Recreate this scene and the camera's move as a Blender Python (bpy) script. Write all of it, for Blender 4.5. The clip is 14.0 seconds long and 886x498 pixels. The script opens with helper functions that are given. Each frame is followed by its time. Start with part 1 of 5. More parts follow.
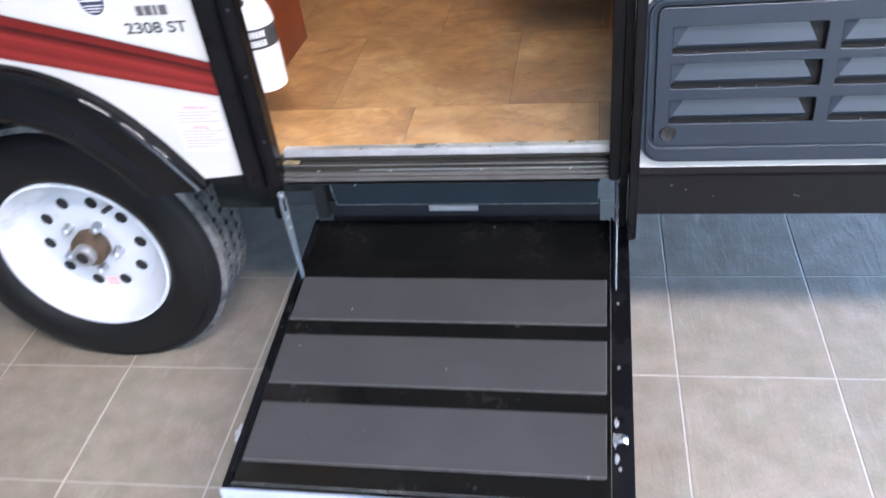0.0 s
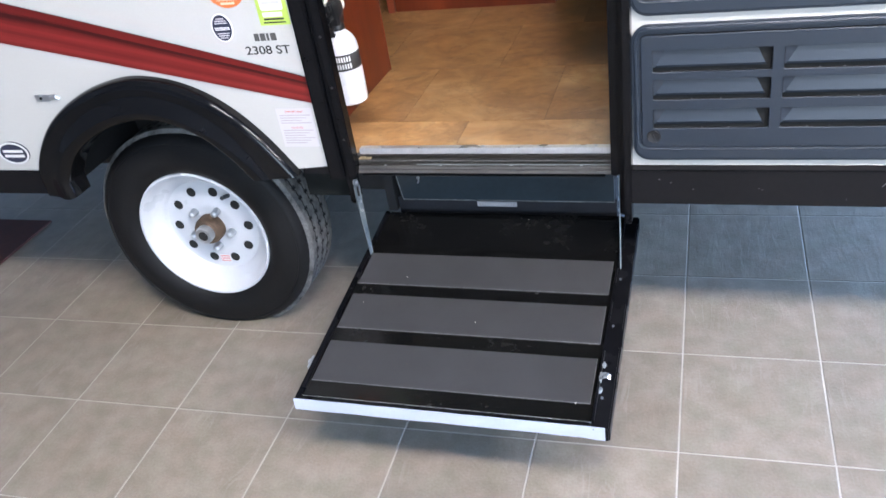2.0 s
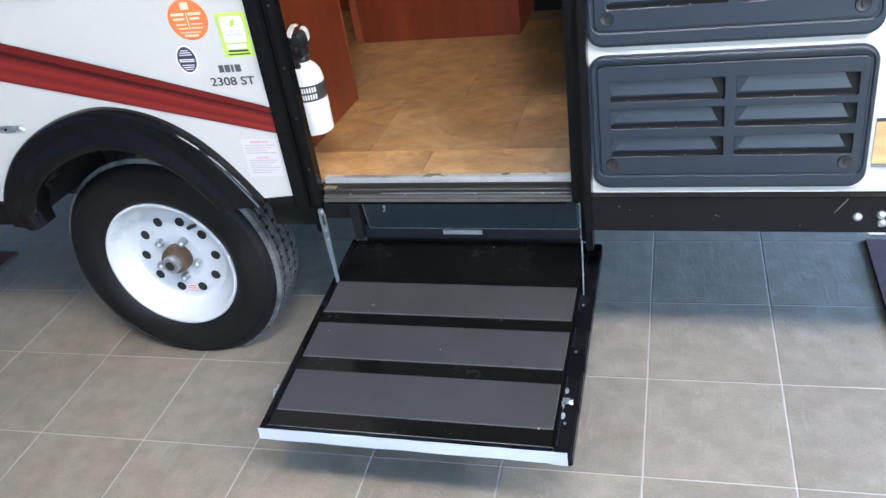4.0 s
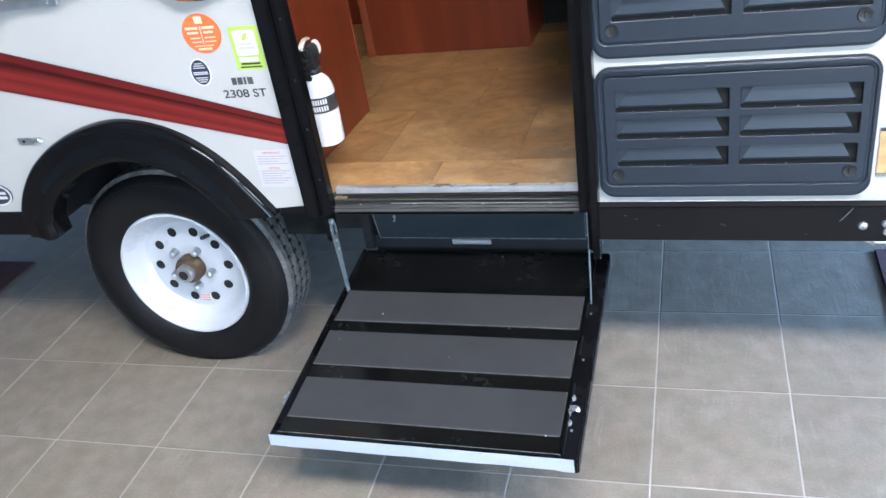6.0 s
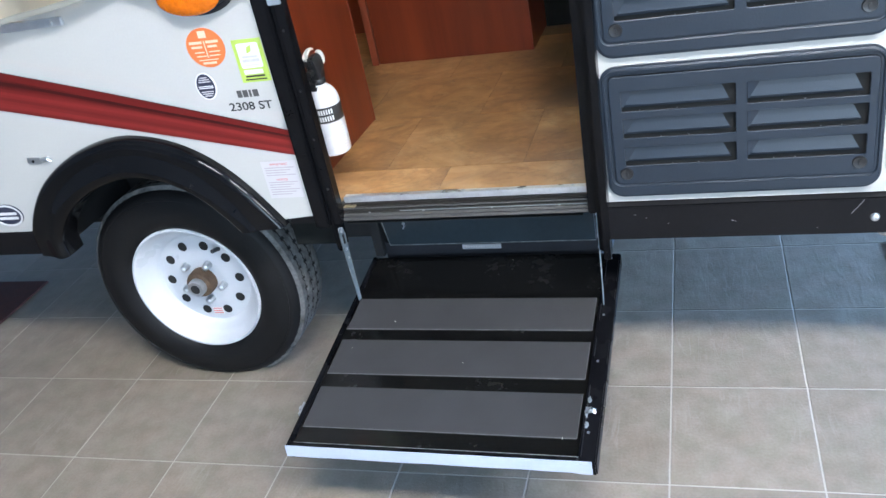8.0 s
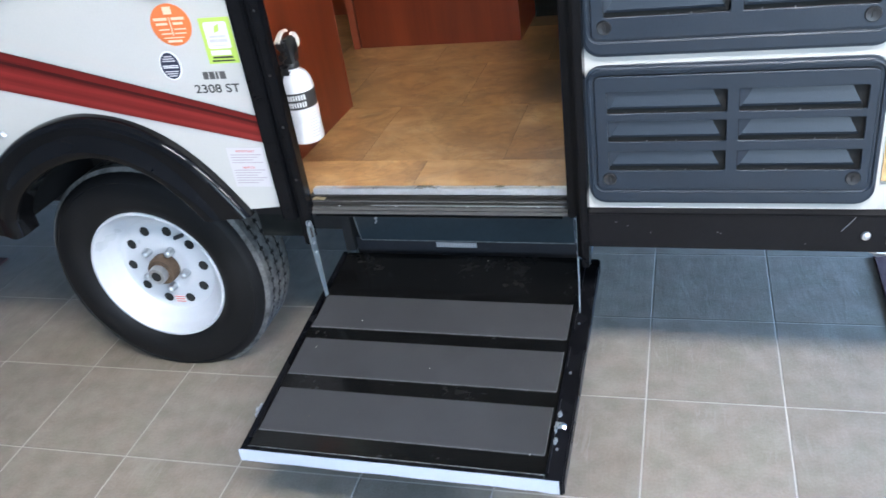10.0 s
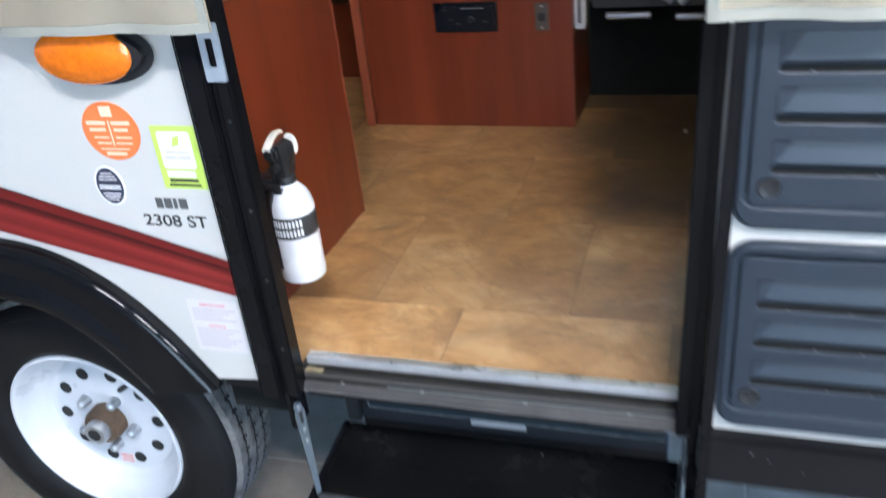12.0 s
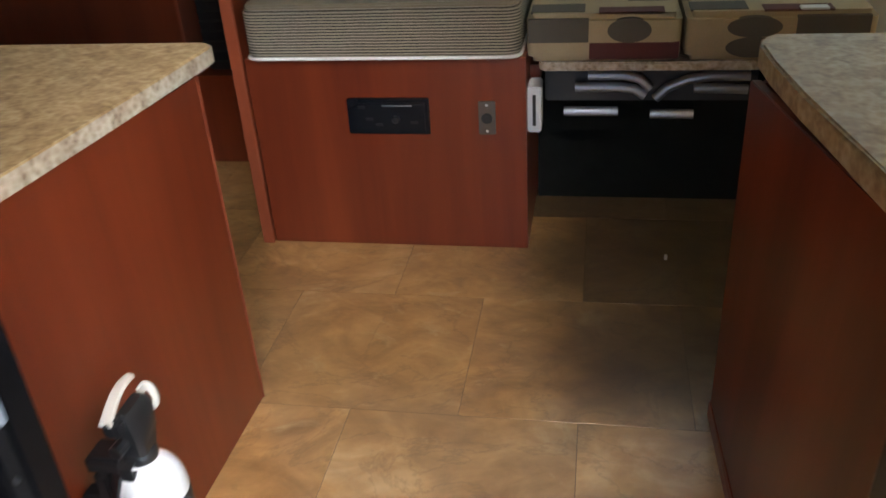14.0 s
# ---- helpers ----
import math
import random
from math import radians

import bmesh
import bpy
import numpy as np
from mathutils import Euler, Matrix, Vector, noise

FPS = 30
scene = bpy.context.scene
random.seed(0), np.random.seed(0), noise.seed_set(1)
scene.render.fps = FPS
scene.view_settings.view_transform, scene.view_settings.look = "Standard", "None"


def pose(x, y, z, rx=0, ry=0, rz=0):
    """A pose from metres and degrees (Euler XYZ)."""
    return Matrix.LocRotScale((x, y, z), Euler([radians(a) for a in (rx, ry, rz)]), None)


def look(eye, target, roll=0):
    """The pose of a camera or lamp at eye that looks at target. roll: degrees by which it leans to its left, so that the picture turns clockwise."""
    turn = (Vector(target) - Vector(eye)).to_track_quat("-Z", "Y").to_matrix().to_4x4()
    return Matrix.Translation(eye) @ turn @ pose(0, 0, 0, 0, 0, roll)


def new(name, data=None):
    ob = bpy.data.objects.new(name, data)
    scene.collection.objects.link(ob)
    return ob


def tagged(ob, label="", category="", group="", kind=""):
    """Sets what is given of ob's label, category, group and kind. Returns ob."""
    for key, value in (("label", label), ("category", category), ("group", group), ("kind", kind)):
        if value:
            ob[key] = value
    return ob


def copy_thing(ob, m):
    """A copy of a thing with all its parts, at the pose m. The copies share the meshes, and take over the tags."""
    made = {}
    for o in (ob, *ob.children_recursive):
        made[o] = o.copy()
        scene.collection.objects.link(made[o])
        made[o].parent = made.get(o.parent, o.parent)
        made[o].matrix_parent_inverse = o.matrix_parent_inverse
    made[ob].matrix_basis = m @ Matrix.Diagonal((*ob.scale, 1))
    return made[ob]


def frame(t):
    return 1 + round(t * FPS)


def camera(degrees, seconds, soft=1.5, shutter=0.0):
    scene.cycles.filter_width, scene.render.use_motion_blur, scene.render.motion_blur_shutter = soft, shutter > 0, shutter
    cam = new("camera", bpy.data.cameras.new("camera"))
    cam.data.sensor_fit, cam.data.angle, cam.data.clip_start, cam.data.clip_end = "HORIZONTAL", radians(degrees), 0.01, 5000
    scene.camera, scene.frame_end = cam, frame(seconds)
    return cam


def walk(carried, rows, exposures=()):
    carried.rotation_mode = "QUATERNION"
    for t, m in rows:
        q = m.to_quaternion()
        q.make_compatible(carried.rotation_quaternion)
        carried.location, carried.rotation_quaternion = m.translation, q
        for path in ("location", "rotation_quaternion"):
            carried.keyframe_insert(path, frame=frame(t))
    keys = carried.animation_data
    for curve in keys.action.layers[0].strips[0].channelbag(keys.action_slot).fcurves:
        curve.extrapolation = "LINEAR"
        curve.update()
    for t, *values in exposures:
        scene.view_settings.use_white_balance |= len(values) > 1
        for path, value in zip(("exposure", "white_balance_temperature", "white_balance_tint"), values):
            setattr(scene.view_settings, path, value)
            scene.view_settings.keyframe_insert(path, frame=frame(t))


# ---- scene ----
cam = camera(55.1, 14.0, shutter=0.7)
PATH = [
    (0, (0.466, -1.265, 1.398), (0.098, 0.279, 0.182), -8.0),
    (0.5, (0.478, -1.438, 1.427), (0.073, 0.104, 0.219), -7.3),
    (1, (0.608, -1.546, 1.422), (0.144, 0.007, 0.251), -6.7),
    (1.5, (0.688, -1.619, 1.446), (0.193, -0.056, 0.3), -8.2),
    (2, (0.704, -1.647, 1.478), (0.09, -0.078, 0.399), -10.0),
    (2.5, (0.723, -1.641, 1.476), (0.127, -0.051, 0.419), -10.7),
    (3, (0.733, -1.64, 1.484), (0.173, -0.025, 0.447), -9.9),
    (5.5, (0.748, -1.677, 1.479), (0.167, -0.06, 0.455), -8.6),
    (6, (0.757, -1.673, 1.486), (0.16, -0.048, 0.485), -9.8),
    (6.5, (0.756, -1.678, 1.479), (0.148, -0.052, 0.485), -10.6),
    (7, (0.751, -1.673, 1.476), (0.16, -0.042, 0.482), -12.4),
    (7.5, (0.756, -1.673, 1.485), (0.147, -0.04, 0.504), -12.4),
    (10, (0.752, -1.572, 1.464), (0.171, 0.045, 0.441), -9.1),
    (10.5, (0.724, -1.48, 1.461), (0.217, 0.162, 0.438), -8.4),
    (11, (0.635, -1.325, 1.45), (0.152, 0.313, 0.409), -10.1),
    (11.5, (0.543, -1.166, 1.45), (0.155, 0.495, 0.405), -8.2),
    (12, (0.498, -0.984, 1.430), (-0.081, 0.666, 0.460), -6.4),
    (12.2, (0.492, -0.893, 1.436), (-0.136, 0.755, 0.493), -6.2),
    (12.4, (0.507, -0.815, 1.424), (-0.215, 0.850, 0.620), -5.4),
    (12.5, (0.514, -0.778, 1.418), (-0.245, 0.895, 0.626), -5.0),
    (12.6, (0.500, -0.755, 1.433), (-0.252, 0.890, 0.562), -4.3),
    (12.8, (0.483, -0.699, 1.436), (-0.254, 0.896, 0.480), -4.4),
    (13, (0.440, -0.645, 1.417), (-0.240, 0.952, 0.423), -5.3),
    (13.2, (0.410, -0.603, 1.432), (-0.162, 1.044, 0.455), -5.1),
    (13.5, (0.343, -0.547, 1.446), (-0.062, 1.153, 0.472), -5.3),
    (13.7, (0.312, -0.500, 1.465), (-0.066, 1.218, 0.530), -4.6),
    (14, (0.288, -0.413, 1.494), (-0.056, 1.288, 0.5), -4.0),
]
EXPOSURES = [(0.0, 0.46, 6950, 18), (0.5, 0.59, 7000, 18), (1.0, 0.57, 7000, 18), (1.5, 0.43, 7000, 17), (2.0, 0.23, 7100, 16), (3.0, 0.16, 7050, 13), (5.5, 0.16, 6700, 11), (7.5, 0.14, 6750, 10), (10.0, 0.12, 6750, 10), (11.0, 0.14, 6600, 10), (11.5, 0.26, 6500, 10), (12.0, 0.18, 6550, 10), (12.5, 0.0, 6600, 10), (13.0, -0.05, 6700, 10), (13.5, -0.1, 7050, 12), (14.0, 0.17, 7300, 13)]
walk(cam, [(t, look(eye, target, roll)) for t, eye, target, roll in PATH], EXPOSURES)

# ---- world and light ----
world = bpy.data.worlds.new("world")
scene.world = world
world.use_nodes = True
wn, wl = world.node_tree.nodes, world.node_tree.links
sky = wn.new("ShaderNodeTexSky")
sky.sky_type, sky.sun_disc = "NISHITA", False
sky.sun_elevation, sky.sun_rotation = radians(38), radians(200)
wl.new(sky.outputs[0], wn["Background"].inputs[0])
wn["Background"].inputs[1].default_value = 0.1

DAY, LAMP = 720.0, 96.0
daylight = bpy.data.lights.new("window_daylight", "AREA")
daylight.shape, daylight.size, daylight.size_y = "RECTANGLE", 6.2, 2.7
daylight.energy, daylight.color = DAY, (0.56, 0.77, 1.0)
day = new("window_daylight", daylight)
day.matrix_world = look((4.6, -6.9, 2.1), (4.6, 0.0, 2.0))
side_light = bpy.data.lights.new("side_window_daylight", "AREA")
side_light.shape, side_light.size, side_light.size_y = "RECTANGLE", 6.2, 2.7
side_light.energy, side_light.color = 6900.0, (0.25, 0.50, 1.0)
side_day = new("side_window_daylight", side_light)
side_day.matrix_world = look((7.9, 3.4, 1.75), (0.0, 3.4, 1.7))

# ---- materials ----
def mat(name, color, rough=0.5, metal=0.0, var=0.12, scale=6.0, fine=90.0, bump=0.05, spec=0.5, coat=0.0, island=0.0, rvar=0.1):
    """A painted or plain surface with variation at two scales and fine relief."""
    m = bpy.data.materials.new(name)
    m.use_nodes = True
    n, l = m.node_tree.nodes, m.node_tree.links
    p = n["Principled BSDF"]
    tc = n.new("ShaderNodeTexCoord")
    big, small = n.new("ShaderNodeTexNoise"), n.new("ShaderNodeTexNoise")
    big.inputs["Scale"].default_value, big.inputs["Detail"].default_value = scale, 5
    small.inputs["Scale"].default_value, small.inputs["Detail"].default_value = fine, 3
    for t in (big, small):
        l.new(tc.outputs["Object"], t.inputs["Vector"])
    mix = n.new("ShaderNodeMath")
    mix.operation = "MULTIPLY_ADD"
    l.new(big.outputs[0], mix.inputs[0])
    mix.inputs[1].default_value = 0.65
    half = n.new("ShaderNodeMath")
    half.operation = "MULTIPLY"
    half.inputs[1].default_value = 0.35
    l.new(small.outputs[0], half.inputs[0])
    l.new(half.outputs[0], mix.inputs[2])
    ramp = n.new("ShaderNodeValToRGB")
    e = ramp.color_ramp.elements
    e[0].position, e[1].position = 0.3, 0.7
    e[0].color = (*[c * (1 - var) for c in color], 1)
    e[1].color = (*[min(1, c * (1 + var)) for c in color], 1)
    l.new(mix.outputs[0], ramp.inputs[0])
    out = ramp.outputs[0]
    if island:
        info, hsv, rng = n.new("ShaderNodeObjectInfo"), n.new("ShaderNodeHueSaturation"), n.new("ShaderNodeMapRange")
        rng.inputs[3].default_value, rng.inputs[4].default_value = 1 - island, 1 + island
        l.new(info.outputs["Random"], rng.inputs[0])
        l.new(rng.outputs[0], hsv.inputs["Value"])
        l.new(out, hsv.inputs["Color"])
        out = hsv.outputs[0]
    l.new(out, p.inputs["Base Color"])
    rr = n.new("ShaderNodeMapRange")
    rr.inputs[3].default_value, rr.inputs[4].default_value = max(0.02, rough - rvar), min(1, rough + rvar)
    l.new(big.outputs[0], rr.inputs[0])
    l.new(rr.outputs[0], p.inputs["Roughness"])
    p.inputs["Metallic"].default_value = metal
    p.inputs["Specular IOR Level"].default_value = spec
    p.inputs["Coat Weight"].default_value = coat
    b = n.new("ShaderNodeBump")
    b.inputs["Strength"].default_value, b.inputs["Distance"].default_value = bump, 0.002
    l.new(small.outputs[0], b.inputs["Height"])
    l.new(b.outputs[0], p.inputs["Normal"])
    return m


def nodes_of(m):
    n, l = m.node_tree.nodes, m.node_tree.links
    return n, l, n["Principled BSDF"]


def ramp_node(n, stops):
    r = n.new("ShaderNodeValToRGB")
    e = r.color_ramp.elements
    while len(e) < len(stops):
        e.new(0.5)
    for k, (pos, col) in enumerate(stops):
        e[k].position, e[k].color = pos, (*col, 1)
    return r


def wood_mat(name, dark, light, along=2, rough=0.32, freq=8.0):
    """Laminate with long grain running along one axis."""
    m = bpy.data.materials.new(name)
    m.use_nodes = True
    n, l, p = nodes_of(m)
    tc, mp = n.new("ShaderNodeTexCoord"), n.new("ShaderNodeMapping")
    s = [freq] * 3
    s[along] = freq * 0.07
    mp.inputs["Scale"].default_value = s
    l.new(tc.outputs["Object"], mp.inputs[0])
    a, b = n.new("ShaderNodeTexNoise"), n.new("ShaderNodeTexNoise")
    a.inputs["Scale"].default_value, a.inputs["Detail"].default_value, a.inputs["Distortion"].default_value = 1.0, 4, 0.4
    b.inputs["Scale"].default_value, b.inputs["Detail"].default_value = 9.0, 3
    l.new(mp.outputs[0], a.inputs[0])
    l.new(mp.outputs[0], b.inputs[0])
    mx = n.new("ShaderNodeMix")
    mx.inputs[0].default_value = 0.11
    l.new(a.outputs[0], mx.inputs[2])
    l.new(b.outputs[0], mx.inputs[3])
    r = ramp_node(n, [(0.32, dark), (0.68, light)])
    l.new(mx.outputs[0], r.inputs[0])
    l.new(r.outputs[0], p.inputs["Base Color"])
    p.inputs["Roughness"].default_value = rough
    bp = n.new("ShaderNodeBump")
    bp.inputs["Strength"].default_value, bp.inputs["Distance"].default_value = 0.08, 0.001
    l.new(b.outputs[0], bp.inputs["Height"])
    l.new(bp.outputs[0], p.inputs["Normal"])
    return m


def tile_mat(name):
    """Slate-look porcelain: taupe clouds, fine grain and long split ridges."""
    m = bpy.data.materials.new(name)
    m.use_nodes = True
    n, l, p = nodes_of(m)
    tc, info = n.new("ShaderNodeTexCoord"), n.new("ShaderNodeObjectInfo")
    shift = n.new("ShaderNodeVectorMath")
    shift.operation = "MULTIPLY_ADD"
    comb = n.new("ShaderNodeCombineXYZ")
    l.new(info.outputs["Random"], comb.inputs[0])
    l.new(info.outputs["Random"], comb.inputs[1])
    l.new(comb.outputs[0], shift.inputs[0])
    shift.inputs[1].default_value = (37, 91, 0)
    l.new(tc.outputs["Object"], shift.inputs[2])
    cloud, grain, ridge = n.new("ShaderNodeTexNoise"), n.new("ShaderNodeTexNoise"), n.new("ShaderNodeTexNoise")
    for t, sc, de in ((cloud, 15.0, 9), (grain, 150.0, 4), (ridge, 1.0, 6)):
        t.inputs["Scale"].default_value, t.inputs["Detail"].default_value = sc, de
    l.new(shift.outputs[0], cloud.inputs[0])
    l.new(shift.outputs[0], grain.inputs[0])
    mp = n.new("ShaderNodeMapping")
    mp.inputs["Scale"].default_value, mp.inputs["Rotation"].default_value = (24, 4.2, 3), (0, 0, radians(9))
    l.new(shift.outputs[0], mp.inputs[0])
    l.new(mp.outputs[0], ridge.inputs[0])
    ridge.inputs["Distortion"].default_value = 0.7
    mx = n.new("ShaderNodeMix")
    mx.inputs[0].default_value = 0.3
    l.new(cloud.outputs[0], mx.inputs[2])
    l.new(grain.outputs[0], mx.inputs[3])
    r = ramp_node(n, [(0.36, (0.164, 0.134, 0.099)), (0.5, (0.196, 0.162, 0.123)), (0.66, (0.232, 0.196, 0.153))])
    l.new(mx.outputs[0], r.inputs[0])
    hsv, rng = n.new("ShaderNodeHueSaturation"), n.new("ShaderNodeMapRange")
    rng.inputs[3].default_value, rng.inputs[4].default_value = 0.92, 1.08
    l.new(info.outputs["Random"], rng.inputs[0])
    l.new(rng.outputs[0], hsv.inputs["Value"])
    hue, hr, warm = n.new("ShaderNodeTexNoise"), ramp_node(n, [(0.38, (0.975, 1.008, 0.985)), (0.5, (1, 1, 1)), (0.62, (1.022, 0.994, 0.99))]), n.new("ShaderNodeMix")
    hue.inputs["Scale"].default_value, hue.inputs["Detail"].default_value = 12.0, 6
    l.new(shift.outputs[0], hue.inputs[0])
    l.new(hue.outputs[0], hr.inputs[0])
    warm.data_type, warm.blend_type = "RGBA", "MULTIPLY"
    warm.inputs[0].default_value = 1.0
    l.new(r.outputs[0], warm.inputs[6])
    l.new(hr.outputs[0], warm.inputs[7])
    l.new(warm.outputs[2], hsv.inputs["Color"])
    edge = ramp_node(n, [(0.470, (0, 0, 0)), (0.5, (0.42, 0.42, 0.42)), (0.525, (0, 0, 0))])
    l.new(ridge.outputs[0], edge.inputs[0])
    patch, pr = n.new("ShaderNodeTexNoise"), ramp_node(n, [(0.52, (0, 0, 0)), (0.66, (1, 1, 1))])
    patch.inputs["Scale"].default_value, patch.inputs["Detail"].default_value = 5.0, 4
    l.new(shift.outputs[0], patch.inputs[0])
    l.new(patch.outputs[0], pr.inputs[0])
    worn, vein = n.new("ShaderNodeMath"), n.new("ShaderNodeMix")
    worn.operation, vein.data_type = "MULTIPLY", "RGBA"
    l.new(edge.outputs[0], worn.inputs[0])
    l.new(pr.outputs[0], worn.inputs[1])
    l.new(worn.outputs[0], vein.inputs[0])
    l.new(hsv.outputs[0], vein.inputs[6])
    vein.inputs[7].default_value = (0.276, 0.242, 0.202, 1)
    l.new(vein.outputs[2], p.inputs["Base Color"])
    hgt = n.new("ShaderNodeMath")
    hgt.operation = "MULTIPLY_ADD"
    hgt.inputs[1].default_value = 0.13
    l.new(edge.outputs[0], hgt.inputs[0])
    l.new(mx.outputs[0], hgt.inputs[2])
    bp = n.new("ShaderNodeBump")
    bp.inputs["Strength"].default_value, bp.inputs["Distance"].default_value = 0.5, 0.004
    mp2, cleft, relief = n.new("ShaderNodeMapping"), n.new("ShaderNodeTexNoise"), n.new("ShaderNodeMath")
    mp2.inputs["Scale"].default_value, mp2.inputs["Rotation"].default_value = (42, 9, 8), (0, 0, radians(6))
    cleft.inputs["Scale"].default_value, cleft.inputs["Detail"].default_value, cleft.inputs["Distortion"].default_value = 1.0, 6, 0.8
    l.new(shift.outputs[0], mp2.inputs[0])
    l.new(mp2.outputs[0], cleft.inputs[0])
    relief.operation, relief.inputs[1].default_value = "MULTIPLY_ADD", 0.5
    l.new(cleft.outputs[0], relief.inputs[0])
    l.new(hgt.outputs[0], relief.inputs[2])
    l.new(relief.outputs[0], bp.inputs["Height"])
    l.new(bp.outputs[0], p.inputs["Normal"])
    rr = n.new("ShaderNodeMapRange")
    rr.inputs[3].default_value, rr.inputs[4].default_value = 0.34, 0.56
    l.new(cloud.outputs[0], rr.inputs[0])
    l.new(rr.outputs[0], p.inputs["Roughness"])
    return m


def vinyl_mat(name, shade_spot=None):
    """Printed stone vinyl: ochre, tan and grey-brown clouds, thin veins, each tile its own; second argument: x, y and
    width of a dark cloud, table shade put into the print.
    """
    m = bpy.data.materials.new(name)
    m.use_nodes = True
    n, l, p = nodes_of(m)
    tc, info = n.new("ShaderNodeTexCoord"), n.new("ShaderNodeObjectInfo")
    comb, shift = n.new("ShaderNodeCombineXYZ"), n.new("ShaderNodeVectorMath")
    shift.operation = "MULTIPLY_ADD"
    l.new(info.outputs["Random"], comb.inputs[0])
    l.new(info.outputs["Random"], comb.inputs[1])
    l.new(comb.outputs[0], shift.inputs[0])
    shift.inputs[1].default_value = (53, 29, 0)
    l.new(tc.outputs["Object"], shift.inputs[2])
    turn = n.new("ShaderNodeMapping")
    turn.inputs["Scale"].default_value, turn.inputs["Rotation"].default_value = (0.95, 1.25, 1), (0, 0, radians(-16))
    l.new(shift.outputs[0], turn.inputs[0])

    def noise(scale, detail, rough, bend):
        t = n.new("ShaderNodeTexNoise")
        for key, val in (("Scale", scale), ("Detail", detail), ("Roughness", rough), ("Distortion", bend)):
            t.inputs[key].default_value = val
        l.new(turn.outputs[0], t.inputs[0])
        return t

    def blend(fac, a, b, most):
        """Lay colour b over a by a ramped noise."""
        r = ramp_node(n, [(fac[1], (0, 0, 0)), (fac[2], (most, most, most))])
        l.new(fac[0].outputs[0], r.inputs[0])
        x = n.new("ShaderNodeMix")
        x.data_type = "RGBA"
        l.new(r.outputs[0], x.inputs[0])
        l.new(a, x.inputs[6])
        x.inputs[7].default_value = (*b, 1)
        return x.outputs[2]

    big, mid, small = noise(2.6, 8, 0.55, 0.9), noise(7.5, 8, 0.56, 1.2), noise(45.0, 5, 0.5, 0.2)
    mx = n.new("ShaderNodeMix")
    mx.inputs[0].default_value = 0.42
    l.new(big.outputs[0], mx.inputs[2])
    l.new(mid.outputs[0], mx.inputs[3])
    r = ramp_node(n, [(0.36, (0.245, 0.122, 0.044)), (0.455, (0.372, 0.194, 0.072)), (0.53, (0.475, 0.260, 0.100)), (0.62, (0.590, 0.365, 0.170))])
    l.new(mx.outputs[0], r.inputs[0])
    out = blend((noise(3.4, 9, 0.58, 1.1), 0.49, 0.66), r.outputs[0], (0.175, 0.112, 0.072), 0.42)
    out = blend((noise(6.0, 9, 0.6, 1.5), 0.58, 0.70), out, (0.560, 0.385, 0.205), 0.55)
    vein = noise(4.0, 8, 0.62, 0.6)
    vr = ramp_node(n, [(0.484, (0, 0, 0)), (0.5, (0.3, 0.3, 0.3)), (0.516, (0, 0, 0))])
    l.new(vein.outputs[0], vr.inputs[0])
    vx = n.new("ShaderNodeMix")
    vx.data_type = "RGBA"
    l.new(vr.outputs[0], vx.inputs[0])
    l.new(out, vx.inputs[6])
    vx.inputs[7].default_value = (0.150, 0.085, 0.040, 1)
    out = vx.outputs[2]
    if shade_spot:
        # Darkens the print around one spot, as the shade by the table.
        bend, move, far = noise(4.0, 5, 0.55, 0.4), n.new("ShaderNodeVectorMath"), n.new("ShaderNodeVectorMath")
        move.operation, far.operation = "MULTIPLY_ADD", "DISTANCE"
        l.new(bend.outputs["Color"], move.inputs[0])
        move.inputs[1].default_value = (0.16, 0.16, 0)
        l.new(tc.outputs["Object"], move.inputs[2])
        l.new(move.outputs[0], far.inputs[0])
        far.inputs[1].default_value = (shade_spot[0] + 0.08, shade_spot[1] + 0.08, 0)
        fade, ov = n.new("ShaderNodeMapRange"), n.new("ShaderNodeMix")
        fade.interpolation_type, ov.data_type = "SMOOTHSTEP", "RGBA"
        fade.inputs[1].default_value, fade.inputs[2].default_value = shade_spot[2] * 0.25, shade_spot[2]
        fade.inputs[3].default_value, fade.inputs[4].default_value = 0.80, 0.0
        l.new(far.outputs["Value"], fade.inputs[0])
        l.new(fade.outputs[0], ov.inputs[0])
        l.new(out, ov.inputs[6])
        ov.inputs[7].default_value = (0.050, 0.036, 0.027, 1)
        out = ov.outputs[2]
    grain, gm = ramp_node(n, [(0.35, (0.95, 0.95, 0.95)), (0.65, (1.04, 1.04, 1.04))]), n.new("ShaderNodeMix")
    l.new(small.outputs[0], grain.inputs[0])
    gm.data_type, gm.blend_type = "RGBA", "MULTIPLY"
    gm.inputs[0].default_value = 1.0
    l.new(out, gm.inputs[6])
    l.new(grain.outputs[0], gm.inputs[7])
    hsv, rng = n.new("ShaderNodeHueSaturation"), n.new("ShaderNodeMapRange")
    rng.inputs[3].default_value, rng.inputs[4].default_value = 0.86, 1.10
    l.new(info.outputs["Random"], rng.inputs[0])
    l.new(rng.outputs[0], hsv.inputs["Value"])
    l.new(gm.outputs[2], hsv.inputs["Color"])
    l.new(hsv.outputs[0], p.inputs["Base Color"])
    p.inputs["Roughness"].default_value = 0.30
    p.inputs["Coat Weight"].default_value = 0.9
    p.inputs["Coat Roughness"].default_value = 0.24
    bp = n.new("ShaderNodeBump")
    bp.inputs["Strength"].default_value, bp.inputs["Distance"].default_value = 0.15, 0.001
    l.new(mid.outputs[0], bp.inputs["Height"])
    l.new(bp.outputs[0], p.inputs["Normal"])
    return m


